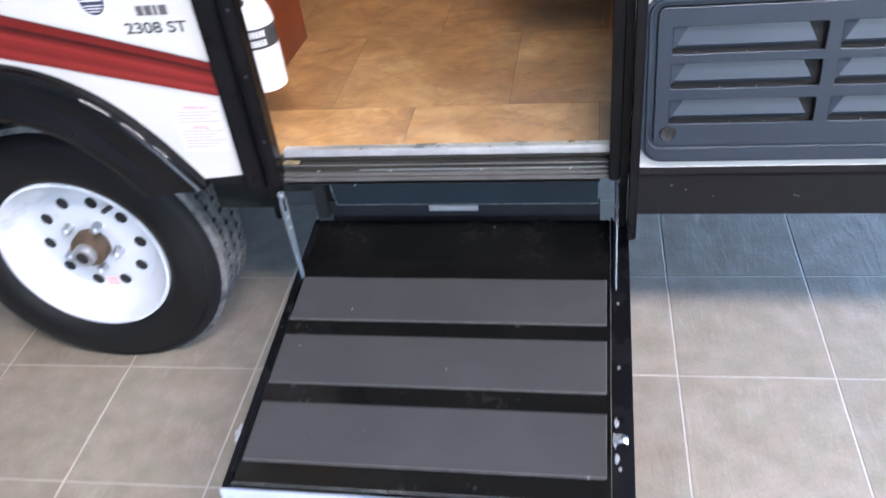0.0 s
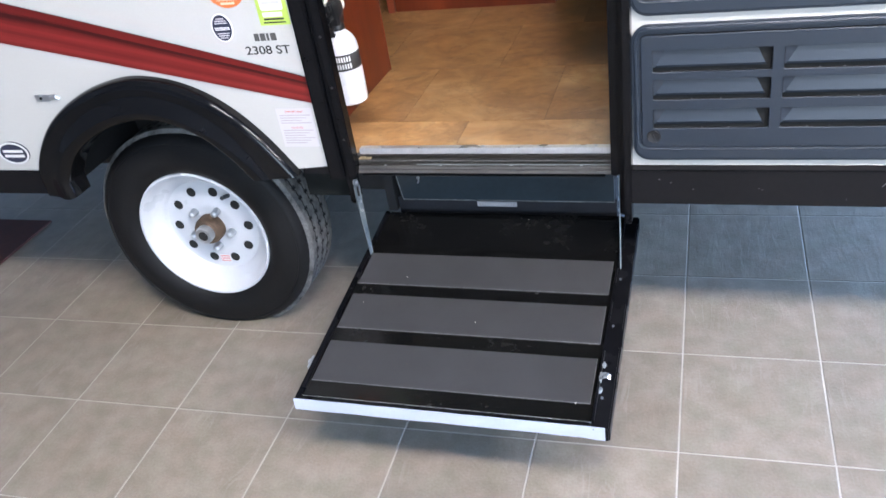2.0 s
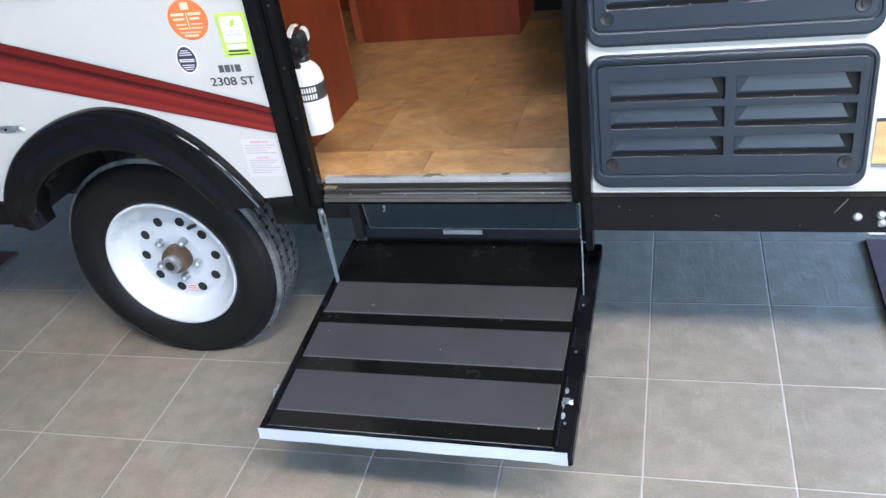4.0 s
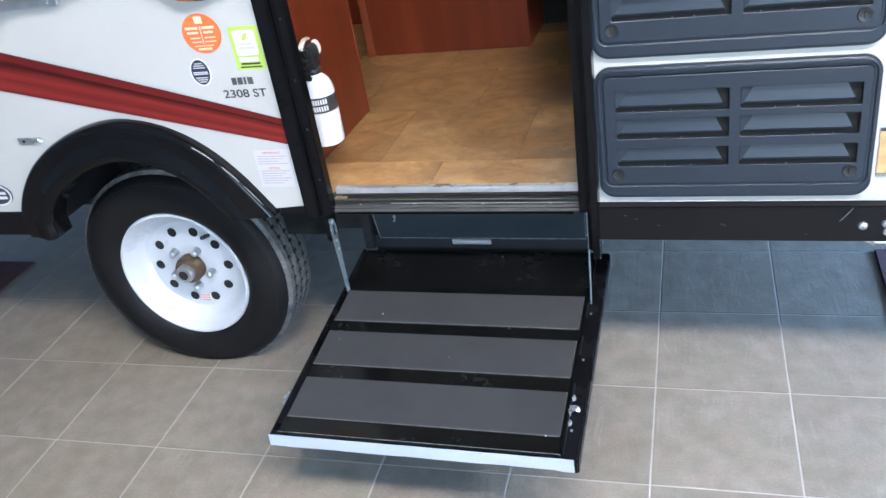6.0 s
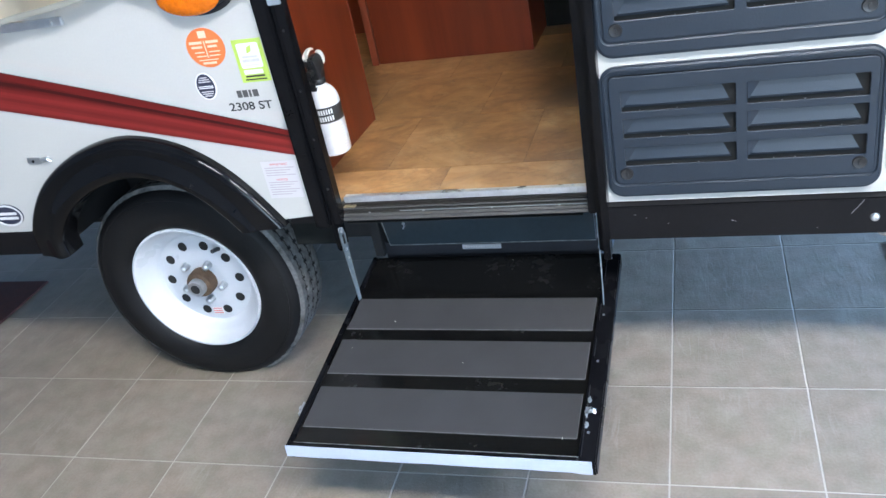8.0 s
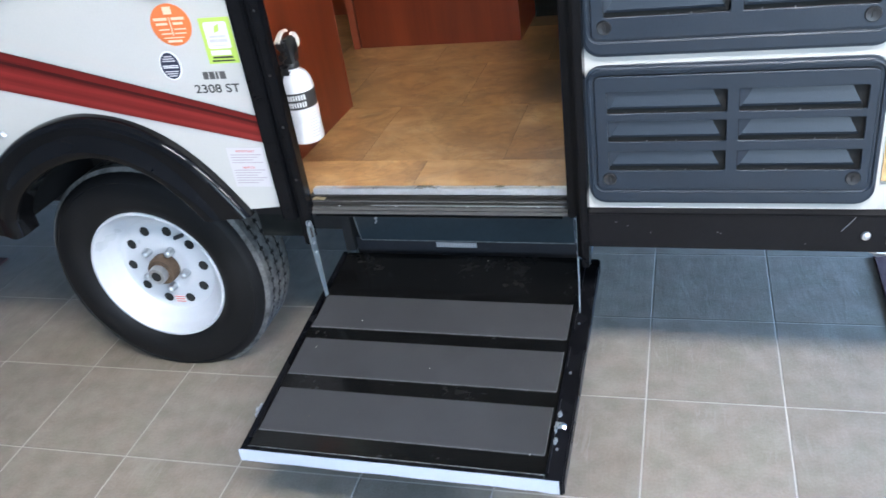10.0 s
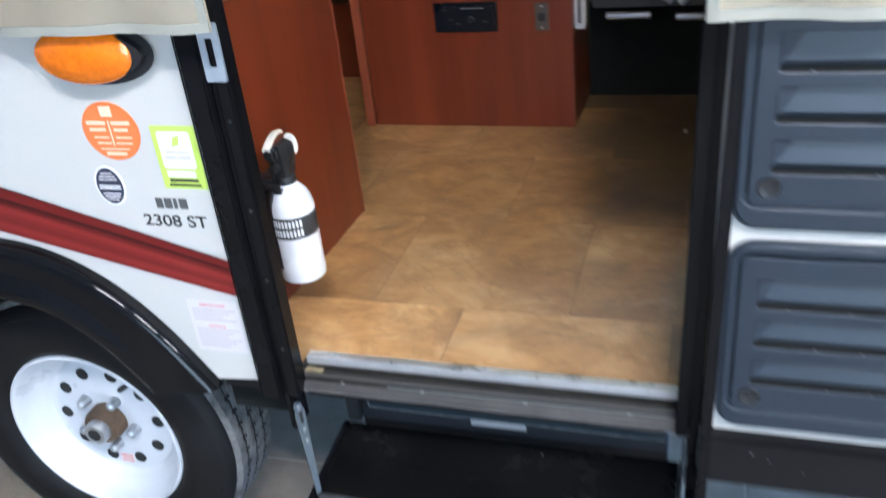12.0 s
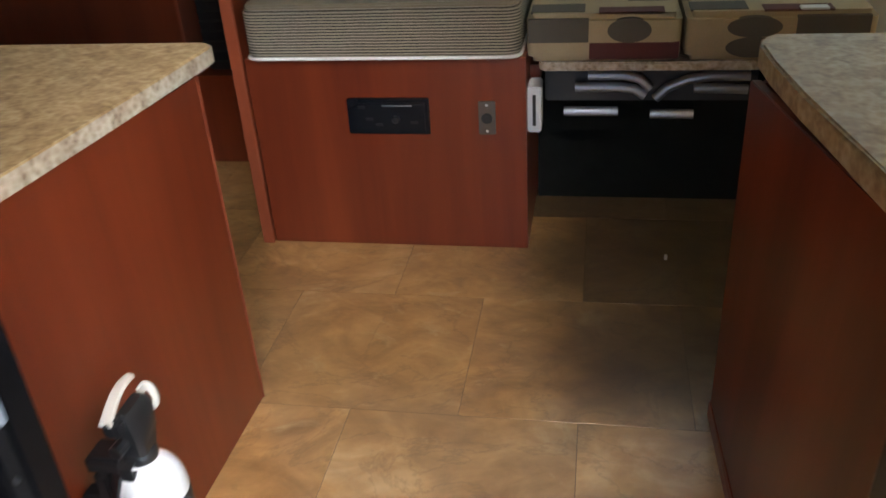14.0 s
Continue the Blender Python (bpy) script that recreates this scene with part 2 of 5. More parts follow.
def stone_mat(name, stops, scale=26.0, rough=0.22):
    """Speckled laminate worktop."""
    m = bpy.data.materials.new(name)
    m.use_nodes = True
    n, l, p = nodes_of(m)
    tc = n.new("ShaderNodeTexCoord")
    a, b = n.new("ShaderNodeTexNoise"), n.new("ShaderNodeTexVoronoi")
    a.inputs["Scale"].default_value, a.inputs["Detail"].default_value, a.inputs["Distortion"].default_value = scale, 7, 1.0
    b.inputs["Scale"].default_value = scale * 3
    l.new(tc.outputs["Object"], a.inputs[0])
    l.new(tc.outputs["Object"], b.inputs["Vector"])
    mx = n.new("ShaderNodeMix")
    mx.inputs[0].default_value = 0.22
    l.new(a.outputs[0], mx.inputs[2])
    l.new(b.outputs[0], mx.inputs[3])
    r = ramp_node(n, stops)
    l.new(mx.outputs[0], r.inputs[0])
    l.new(r.outputs[0], p.inputs["Base Color"])
    p.inputs["Roughness"].default_value = rough
    return m


def band_mat(name, axis, period, cols, rough=0.9, bump=0.5, duty=0.5):
    """Woven cloth with fine ribs across one axis."""
    m = bpy.data.materials.new(name)
    m.use_nodes = True
    n, l, p = nodes_of(m)
    tc, sep = n.new("ShaderNodeTexCoord"), n.new("ShaderNodeSeparateXYZ")
    l.new(tc.outputs["Object"], sep.inputs[0])
    nz = n.new("ShaderNodeTexNoise")
    nz.inputs["Scale"].default_value = 30
    l.new(tc.outputs["Object"], nz.inputs[0])
    add = n.new("ShaderNodeMath")
    add.operation = "MULTIPLY_ADD"
    l.new(nz.outputs[0], add.inputs[0])
    add.inputs[1].default_value = 0.0016
    l.new(sep.outputs[axis], add.inputs[2])
    mul = n.new("ShaderNodeMath")
    mul.operation = "MULTIPLY"
    mul.inputs[1].default_value = 2 * math.pi / period
    l.new(add.outputs[0], mul.inputs[0])
    sn = n.new("ShaderNodeMath")
    sn.operation = "SINE"
    l.new(mul.outputs[0], sn.inputs[0])
    mr = n.new("ShaderNodeMapRange")
    mr.inputs[1].default_value = -1
    l.new(sn.outputs[0], mr.inputs[0])
    r = ramp_node(n, [(duty - 0.15, cols[0]), (duty + 0.15, cols[1])])
    l.new(mr.outputs[0], r.inputs[0])
    l.new(r.outputs[0], p.inputs["Base Color"])
    p.inputs["Roughness"].default_value = rough
    bp = n.new("ShaderNodeBump")
    bp.inputs["Strength"].default_value, bp.inputs["Distance"].default_value = bump, 0.002
    l.new(mr.outputs[0], bp.inputs["Height"])
    l.new(bp.outputs[0], p.inputs["Normal"])
    return m


def stripe_mat(name):
    """Airbrushed red vinyl graphic: darker streaks run along it, by the band's own across coordinate."""
    m = bpy.data.materials.new(name)
    m.use_nodes = True
    n, l, p = nodes_of(m)
    uv, sep, mp, nz = n.new("ShaderNodeUVMap"), n.new("ShaderNodeSeparateXYZ"), n.new("ShaderNodeMapping"), n.new("ShaderNodeTexNoise")
    uv.uv_map = "UVMap"
    mp.inputs["Scale"].default_value = (2.2, 3.0, 1)
    nz.inputs["Scale"].default_value, nz.inputs["Detail"].default_value = 1.0, 6
    l.new(uv.outputs[0], sep.inputs[0])
    l.new(uv.outputs[0], mp.inputs[0])
    l.new(mp.outputs[0], nz.inputs[0])
    add = n.new("ShaderNodeMath")
    add.operation = "MULTIPLY_ADD"
    add.inputs[1].default_value = 0.22
    l.new(nz.outputs[0], add.inputs[0])
    l.new(sep.outputs[1], add.inputs[2])
    fine, mp2, sum2 = n.new("ShaderNodeTexNoise"), n.new("ShaderNodeMapping"), n.new("ShaderNodeMath")
    mp2.inputs["Scale"].default_value = (1.6, 26.0, 1)
    fine.inputs["Scale"].default_value, fine.inputs["Detail"].default_value = 1.0, 5
    l.new(uv.outputs[0], mp2.inputs[0])
    l.new(mp2.outputs[0], fine.inputs[0])
    sum2.operation, sum2.inputs[1].default_value = "MULTIPLY_ADD", 0.20
    l.new(fine.outputs[0], sum2.inputs[0])
    l.new(add.outputs[0], sum2.inputs[2])
    add = sum2
    d, a, b = (0.038, 0.0052, 0.0050), (0.120, 0.0105, 0.0095), (0.195, 0.0200, 0.0180)
    r = ramp_node(n, [(0.12, d), (0.20, a), (0.38, b), (0.52, a), (0.70, b), (0.82, a), (0.90, d), (0.98, d), (1.0, a)])
    l.new(add.outputs[0], r.inputs[0])
    l.new(r.outputs[0], p.inputs["Base Color"])
    p.inputs["Roughness"].default_value = 0.34
    p.inputs["Specular IOR Level"].default_value = 0.25
    return m


def canvas_mat(name, color):
    """Heavy woven canvas that lets a little light through."""
    m = mat(name, color, 0.85, var=0.14, scale=7, fine=600, bump=0.15, spec=0.2)
    n, l, p = nodes_of(m)
    tr, mx = n.new("ShaderNodeBsdfTranslucent"), n.new("ShaderNodeMixShader")
    tr.inputs[0].default_value = (0.80, 0.60, 0.36, 1)
    mx.inputs[0].default_value = 0.50
    l.new(p.outputs[0], mx.inputs[1])
    l.new(tr.outputs[0], mx.inputs[2])
    l.new(mx.outputs[0], n["Material Output"].inputs[0])
    return m


def dusty_mat(name, color, dust, rough):
    """A glossy dark surface with patches of dry dust and short scuffs."""
    m = bpy.data.materials.new(name)
    m.use_nodes = True
    n, l, p = nodes_of(m)
    tc, mp = n.new("ShaderNodeTexCoord"), n.new("ShaderNodeMapping")
    a, b, c = (n.new("ShaderNodeTexNoise") for _ in range(3))
    for t, sc, de in ((a, 9.0, 8), (b, 75.0, 8), (c, 1.0, 3)):
        t.inputs["Scale"].default_value, t.inputs["Detail"].default_value = sc, de
    mp.inputs["Scale"].default_value, mp.inputs["Rotation"].default_value = (8, 120, 8), (0, 0, 0.5)
    l.new(tc.outputs["Object"], mp.inputs[0])
    l.new(tc.outputs["Object"], a.inputs[0])
    l.new(tc.outputs["Object"], b.inputs[0])
    l.new(mp.outputs[0], c.inputs[0])
    ra, rb, rc = ramp_node(n, [(0.38, (0, 0, 0)), (0.85, (1, 1, 1))]), ramp_node(n, [(0.2, (0, 0, 0)), (0.9, (1, 1, 1))]), ramp_node(n, [(0.66, (0, 0, 0)), (0.72, (1, 1, 1))])
    for t, r in ((a, ra), (b, rb), (c, rc)):
        l.new(t.outputs[0], r.inputs[0])
    mul, add = n.new("ShaderNodeMath"), n.new("ShaderNodeMath")
    mul.operation, add.operation, add.use_clamp = "MULTIPLY", "MULTIPLY_ADD", True
    l.new(ra.outputs[0], mul.inputs[0])
    l.new(rb.outputs[0], mul.inputs[1])
    l.new(rc.outputs[0], add.inputs[0])
    add.inputs[1].default_value = 0.12
    l.new(mul.outputs[0], add.inputs[2])
    mx = n.new("ShaderNodeMix")
    mx.data_type = "RGBA"
    l.new(add.outputs[0], mx.inputs[0])
    mx.inputs[6].default_value, mx.inputs[7].default_value = (*color, 1), (*dust, 1)
    l.new(mx.outputs[2], p.inputs["Base Color"])
    rr = n.new("ShaderNodeMapRange")
    rr.inputs[3].default_value, rr.inputs[4].default_value = rough, 0.7
    l.new(add.outputs[0], rr.inputs[0])
    l.new(rr.outputs[0], p.inputs["Roughness"])
    p.inputs["Specular IOR Level"].default_value = 0.24
    return m


def glow_mat(name, color, strength):
    m = bpy.data.materials.new(name)
    m.use_nodes = True
    p = m.node_tree.nodes["Principled BSDF"]
    p.inputs["Base Color"].default_value = (0.9, 0.9, 0.9, 1)
    p.inputs["Emission Color"].default_value = (*color, 1)
    p.inputs["Emission Strength"].default_value = strength
    return m


TILE, VINYL = tile_mat("slate_tile"), vinyl_mat("stone_vinyl")
# Tiles by and under the table, with its shade painted into their print.
SHADED = {cell: vinyl_mat("shaded_vinyl", q) for cell, q in (((2, 0), (0.14, 0.04, 0.31)), ((3, 0), (0.26, -0.02, 0.32)), ((3, 1), (-0.03, -0.02, 0.60)), ((2, 1), (-0.22, 0.06, 0.32)), ((4, 0), (0.06, -0.10, 0.65)), ((4, 1), (-0.10, -0.10, 0.65)))}
SEAM = mat("vinyl_seam", (0.085, 0.05, 0.025), 0.6)
GROUT = mat("grout", (0.345, 0.312, 0.266), 0.7, var=0.15, scale=9, fine=200, bump=0.3)
WHITE = mat("white_fibreglass", (0.44, 0.43, 0.407), 0.42, var=0.035, scale=3, fine=160, bump=0.12)
RED = stripe_mat("red_graphic")
GLOSS = mat("gloss_black_plastic", (0.0045, 0.0045, 0.005), 0.06, var=0.3, scale=10, fine=60, bump=0.0, rvar=0.02, spec=0.20)
BLACK = mat("black_powder_coat", (0.005, 0.005, 0.006), 0.28, var=0.35, scale=14, fine=240, bump=0.01, spec=0.06, rvar=0.06)
SKIRT = mat("black_painted_steel", (0.0055, 0.0052, 0.0062), 0.42, var=0.3, scale=5, fine=120, bump=0.05, spec=0.16)
UNDER = mat("dull_black_steel", (0.007, 0.007, 0.008), 0.7, var=0.3, scale=8, fine=120)
RUBBER = mat("tyre_rubber", (0.0058, 0.0058, 0.0064), 0.62, var=0.35, scale=12, fine=150, bump=0.2, spec=0.2)
TREAD = mat("dusty_tread_rubber", (0.090, 0.091, 0.090), 0.85, var=0.8, scale=34, fine=220, bump=0.3)
RIM = mat("white_wheel_paint", (0.47, 0.49, 0.52), 0.3, var=0.03, scale=6, fine=80, bump=0.02)
# Near-black for solid pieces that stand for the darkness inside holes and slots.
HOLE = mat("hole_shade", (0.008, 0.008, 0.008), 0.9)
HUB = mat("rusty_hub_steel", (0.095, 0.060, 0.038), 0.65, metal=0.3, var=0.4, scale=40, fine=200, bump=0.3)
STEEL = mat("galvanised_steel", (0.50, 0.52, 0.54), 0.38, metal=0.9, var=0.2, scale=30, fine=150, bump=0.08)
ZINC = mat("zinc_strap", (0.19, 0.225, 0.245), 0.34, metal=0.5, var=0.2, scale=30, fine=150, bump=0.08)
LATCH = mat("bright_zinc", (0.46, 0.49, 0.50), 0.28, metal=0.7, var=0.15, scale=60, fine=200, bump=0.05)
MILL = mat("smooth_mill_aluminium", (0.66, 0.64, 0.62), 0.30, metal=0.85, var=0.2, scale=25, fine=200, bump=0.05)
BRASS = mat("dull_brass", (0.33, 0.26, 0.15), 0.45, metal=0.4, var=0.3, scale=60)
ALU = mat("brushed_aluminium", (0.62, 0.63, 0.65), 0.36, metal=0.75, var=0.12, scale=25, fine=200, bump=0.06)
VENT = mat("charcoal_plastic", (0.0118, 0.0186, 0.0288), 0.42, var=0.12, scale=6, fine=300, bump=0.15, spec=0.42)
GRIP = mat("grey_grit_tape", (0.0235, 0.0233, 0.0248), 0.85, var=0.40, scale=9, fine=700, bump=0.6)
BOARD = dusty_mat("scuffed_gloss_board", (0.0035, 0.0035, 0.0036), (0.0125, 0.0122, 0.012), 0.11)
RISER = mat("painted_steel_riser", (0.0195, 0.0300, 0.0370), 0.35, var=0.25, scale=6, fine=100, bump=0.05)
CHERRY = wood_mat("cherry_laminate", (0.078, 0.0120, 0.0046), (0.178, 0.0315, 0.0110), rough=0.29)
CHERRYEDGE = wood_mat("cherry_edge_band", (0.17, 0.035, 0.016), (0.25, 0.058, 0.026))
TOP = stone_mat("brown_speckled_laminate", [(0.30, (0.225, 0.118, 0.042)), (0.44, (0.345, 0.212, 0.088)), (0.56, (0.440, 0.298, 0.140)), (0.7, (0.530, 0.400, 0.225))], 40.0, 0.42)
TOPEDGE = stone_mat("pale_speckled_edge", [(0.34, (0.20, 0.14, 0.09)), (0.48, (0.38, 0.31, 0.23)), (0.62, (0.50, 0.44, 0.36))], 40.0, 0.35)
CANVAS = canvas_mat("beige_canvas", (0.465, 0.440, 0.358))
CORD = mat("pale_cord", (0.45, 0.43, 0.38), 0.8, var=0.1, scale=40, fine=600, bump=0.2)
HEM = mat("canvas_hem", (0.255, 0.245, 0.205), 0.85, var=0.06, scale=30, fine=700, bump=0.12)
STRAP = mat("grey_webbing", (0.17, 0.165, 0.155), 0.8, var=0.1, scale=40, fine=600, bump=0.2)
PLATE = mat("zinc_plate", (0.36, 0.41, 0.46), 0.35, metal=0.5, var=0.15, scale=40)
RIB = band_mat("ribbed_upholstery", 2, 0.0060, ((0.030, 0.024, 0.017), (0.27, 0.225, 0.165)))
RIBTOP = mat("brown_upholstery", (0.185, 0.145, 0.10), 0.9, var=0.12, scale=8, fine=400, bump=0.5)
TAN, OLIVE, WINE = (mat(nm, c, 0.9, var=0.1, scale=14, fine=420, bump=0.5) for nm, c in
                    (("tan_patch_cloth", (0.36, 0.28, 0.17)), ("olive_patch_cloth", (0.075, 0.066, 0.052)), ("wine_patch_cloth", (0.075, 0.016, 0.015))))
PIPING = mat("white_piping", (0.75, 0.73, 0.68), 0.6)
PAPER = mat("white_sticker", (0.62, 0.615, 0.61), 0.45, var=0.02)
ORANGE = mat("orange_sticker", (0.64, 0.155, 0.045), 0.4, var=0.03)
LIME = mat("lime_sticker", (0.42, 0.56, 0.10), 0.4, var=0.03)
NAVY = mat("dark_sticker", (0.020, 0.024, 0.045), 0.4, var=0.1)
INK = mat("black_print", (0.025, 0.024, 0.024), 0.5)
REDINK = mat("red_print", (0.55, 0.08, 0.07), 0.5)
BARGREY = mat("dark_grey_print", (0.07, 0.068, 0.066), 0.5)
# Painted highlight for the edges of the grip strips.
EDGE = mat("tape_edge_highlight", (0.085, 0.085, 0.09), 0.7, var=0.4, scale=40)
SCUFF = mat("pale_scuff", (0.14, 0.14, 0.145), 0.6)
NOTE = mat("notice_print", (0.36, 0.32, 0.335), 0.5)
NOTICE = mat("notice_paper", (0.50, 0.475, 0.485), 0.5, var=0.04)
LEGS = mat("dull_chromed_steel", (0.58, 0.61, 0.66), 0.36, metal=0.85, var=0.15)
FAINT = mat("grey_print", (0.50, 0.47, 0.48), 0.5)
AMBER = mat("amber_lens", (0.64, 0.135, 0.003), 0.12, var=0.2, scale=32, fine=120, bump=0.5, coat=0.5)
EXTW = mat("white_enamel", (0.64, 0.64, 0.65), 0.28, var=0.03)
# Near-black fill for the shade under the table; also on the inner skirt panel.
DARKFILL = mat("near_black_fill", (0.0105, 0.0115, 0.0110), 0.95, var=0.3, scale=30, fine=400, bump=0.4, spec=0.1)
POST = mat("black_anodised_aluminium", (0.0050, 0.0050, 0.0058), 0.22, var=0.3, scale=18, fine=200, bump=0.02, spec=0.13, rvar=0.08)
RADIO = mat("black_radio_plastic", (0.0045, 0.0055, 0.0080), 0.30, var=0.2, spec=0.3)
PALEINK = mat("pale_sticker_print", (0.80, 0.50, 0.36), 0.45, var=0.03)
PLASTIC = mat("black_plastic", (0.012, 0.012, 0.013), 0.4, var=0.2)
BONE = mat("bone_plastic", (0.66, 0.62, 0.55), 0.45, var=0.05)
GREYPL = mat("grey_plastic", (0.16, 0.17, 0.17), 0.4, var=0.1)
HOUSING = mat("dark_grey_plastic", (0.055, 0.060, 0.061), 0.4, var=0.1)
SILL = mat("worn_black_aluminium", (0.030, 0.027, 0.024), 0.38, metal=0.3, var=0.45, scale=22, fine=180, bump=0.08)
LIP = mat("satin_black_paint", (0.0170, 0.0178, 0.0220), 0.45, var=0.3, scale=9, fine=140, bump=0.05, spec=0.4)
WORN = mat("worn_paint_edge", (0.17, 0.18, 0.18), 0.6, var=0.75, scale=60, fine=260, bump=0.1)
DARKALU = mat("dark_anodised_aluminium", (0.105, 0.100, 0.096), 0.4, metal=0.35, var=0.2, scale=30, fine=200, bump=0.05)
BRONZE = mat("bronze_plate", (0.10, 0.085, 0.07), 0.45, metal=0.4, var=0.15)
MATTING = mat("maroon_mat", (0.060, 0.018, 0.015), 0.95, var=0.3, scale=30, fine=400, bump=0.6)
OAK = wood_mat("wood_grain_graphic", (0.34, 0.20, 0.085), (0.56, 0.38, 0.19), along=0, freq=26.0)
TAPE = mat("white_edge_tape", (0.34, 0.38, 0.46), 0.45, var=0.06)
PLASTER = mat("painted_wall", (0.22, 0.215, 0.21), 0.8, var=0.04, scale=2, fine=60)
CEIL = mat("ceiling_board", (0.26, 0.255, 0.25), 0.9, var=0.03, scale=2, fine=120)
LIGHTPANEL = glow_mat("lamp_diffuser", (0.94, 0.97, 1.05), LAMP)

# ---- mesh tools ----
def link(name, bm, material, loc=(0, 0, 0), parent=None, sharp=35, label=""):
    me = bpy.data.meshes.new(name)
    for v in bm.verts:
        v.co -= Vector(loc)
    bmesh.ops.recalc_face_normals(bm, faces=bm.faces)
    for f in bm.faces:
        f.smooth = True
    bm.to_mesh(me)
    bm.free()
    me.set_sharp_from_angle(angle=radians(sharp))
    me.materials.append(material)
    ob = new(name, me)
    if parent:
        ob.parent = parent
    else:
        ob.location = loc
    if label:
        ob["label"] = label
    return ob


def base_of(ob):
    p = Vector()
    while ob:
        p += Vector(ob.location)
        ob = ob.parent
    return p


def part(name, bm, material, parent, label="", sharp=35):
    """One mesh object, given in world places, under a thing or a part."""
    return link(name, bm, material, base_of(parent), parent, sharp, label)


def thing(name, loc, label, category, group="", kind=""):
    ob = new(name)
    ob.location = loc
    ob.empty_display_size = 0.05
    return tagged(ob, label, category, group, kind)


def solo(name, bm, material, loc, label, category, group="", kind="", sharp=35):
    return tagged(link(name, bm, material, loc, None, sharp), label, category, group, kind)


def box(x0, x1, y0, y1, z0, z1, bev=0.0, seg=2, bm=None):
    b = bmesh.new()
    bmesh.ops.create_cube(b, size=1.0)
    for v in b.verts:
        v.co = Vector(((x0 + x1) / 2 + v.co.x * (x1 - x0), (y0 + y1) / 2 + v.co.y * (y1 - y0), (z0 + z1) / 2 + v.co.z * (z1 - z0)))
    if bev:
        bmesh.ops.bevel(b, geom=b.edges[:], offset=bev, segments=seg, affect="EDGES")
    return joined(bm, b) if bm else b


def joined(*bms):
    first = bms[0]
    for other in bms[1:]:
        me = bpy.data.meshes.new("tmp")
        other.to_mesh(me)
        other.free()
        first.from_mesh(me)
        bpy.data.meshes.remove(me)
    return first


def lay(plane, a, b, c):
    """A 2D point a, b of a plane, at c along the third axis."""
    return {"xz": (a, c, b), "xy": (a, b, c), "yz": (c, a, b)}[plane]


def prism(pts, plane, c0, c1, holes=(), bev=0.0, seg=2):
    """A flat outline, with holes, given thickness."""
    b = bmesh.new()
    edges = []
    for loop in (pts, *holes):
        vs = [b.verts.new(lay(plane, p[0], p[1], c0)) for p in loop]
        edges += [b.edges.new((vs[k], vs[(k + 1) % len(vs)])) for k in range(len(vs))]
    if holes:
        bmesh.ops.triangle_fill(b, use_beauty=True, edges=edges)
    else:
        b.faces.new(b.verts[:])
    got = bmesh.ops.extrude_face_region(b, geom=b.faces[:])
    off = Vector(lay(plane, 0, 0, c1 - c0))
    for v in got["geom"]:
        if isinstance(v, bmesh.types.BMVert):
            v.co += off
    if bev:
        rim_edges = [e for e in b.edges if len(e.link_faces) == 2 and e.calc_face_angle(0) > 0.9]
        bmesh.ops.bevel(b, geom=rim_edges, offset=bev, segments=seg, affect="EDGES")
    return b


def rrect(x0, x1, z0, z1, r, n=5):
    pts = []
    for cx, cz, a in ((x1 - r, z1 - r, 0), (x0 + r, z1 - r, 90), (x0 + r, z0 + r, 180), (x1 - r, z0 + r, 270)):
        pts += [(cx + r * math.cos(radians(a + 90 * k / n)), cz + r * math.sin(radians(a + 90 * k / n))) for k in range(n + 1)]
    return pts


def oval(cx, cz, rx, rz, n=32):
    return [(cx + rx * math.cos(2 * math.pi * k / n), cz + rz * math.sin(2 * math.pi * k / n)) for k in range(n)]


def lathe(profile, center, axis="y", seg=48, closed=False, caps=(1, 1)):
    """A turned form: profile rows of radius and distance along the axis."""
    b = bmesh.new()
    rings = []
    for r, h in profile:
        ring = []
        for k in range(seg):
            a = 2 * math.pi * k / seg
            p = {"y": (r * math.cos(a), h, r * math.sin(a)), "z": (r * math.cos(a), r * math.sin(a), h), "x": (h, r * math.cos(a), r * math.sin(a))}[axis]
            ring.append(b.verts.new(Vector(p) + Vector(center)))
        rings.append(ring)
    for r0, r1 in zip(rings, rings[1:] + ([rings[0]] if closed else [])):
        for k in range(seg):
            b.faces.new((r0[k], r0[(k + 1) % seg], r1[(k + 1) % seg], r1[k]))
    if not closed:
        for on, ring in zip(caps, (rings[0], rings[-1])):
            if on:
                b.faces.new(ring)
    return b


def tube(points, r, seg=10, flat=1.0):
    b = bmesh.new()
    pts = [Vector(p) for p in points]
    rings = []
    for k, p in enumerate(pts):
        d = (pts[min(k + 1, len(pts) - 1)] - pts[max(k - 1, 0)]).normalized()
        u = d.orthogonal() if abs(d.z) > 0.95 else d.cross(Vector((0, 0, 1)))
        u.normalize()
        w = d.cross(u).normalized()
        rings.append([b.verts.new(p + r * (math.cos(2 * math.pi * j / seg) * u + flat * math.sin(2 * math.pi * j / seg) * w)) for j in range(seg)])
    for r0, r1 in zip(rings, rings[1:]):
        for j in range(seg):
            b.faces.new((r0[j], r0[(j + 1) % seg], r1[(j + 1) % seg], r1[j]))
    b.faces.new(rings[0])
    b.faces.new(rings[-1])
    return b


def sweep(rows):
    """A skin through rows of points with the same count."""
    b = bmesh.new()
    vs = [[b.verts.new(p) for p in row] for row in rows]
    for r0, r1 in zip(vs, vs[1:]):
        for k in range(len(r0) - 1):
            b.faces.new((r0[k], r0[k + 1], r1[k + 1], r1[k]))
    return b


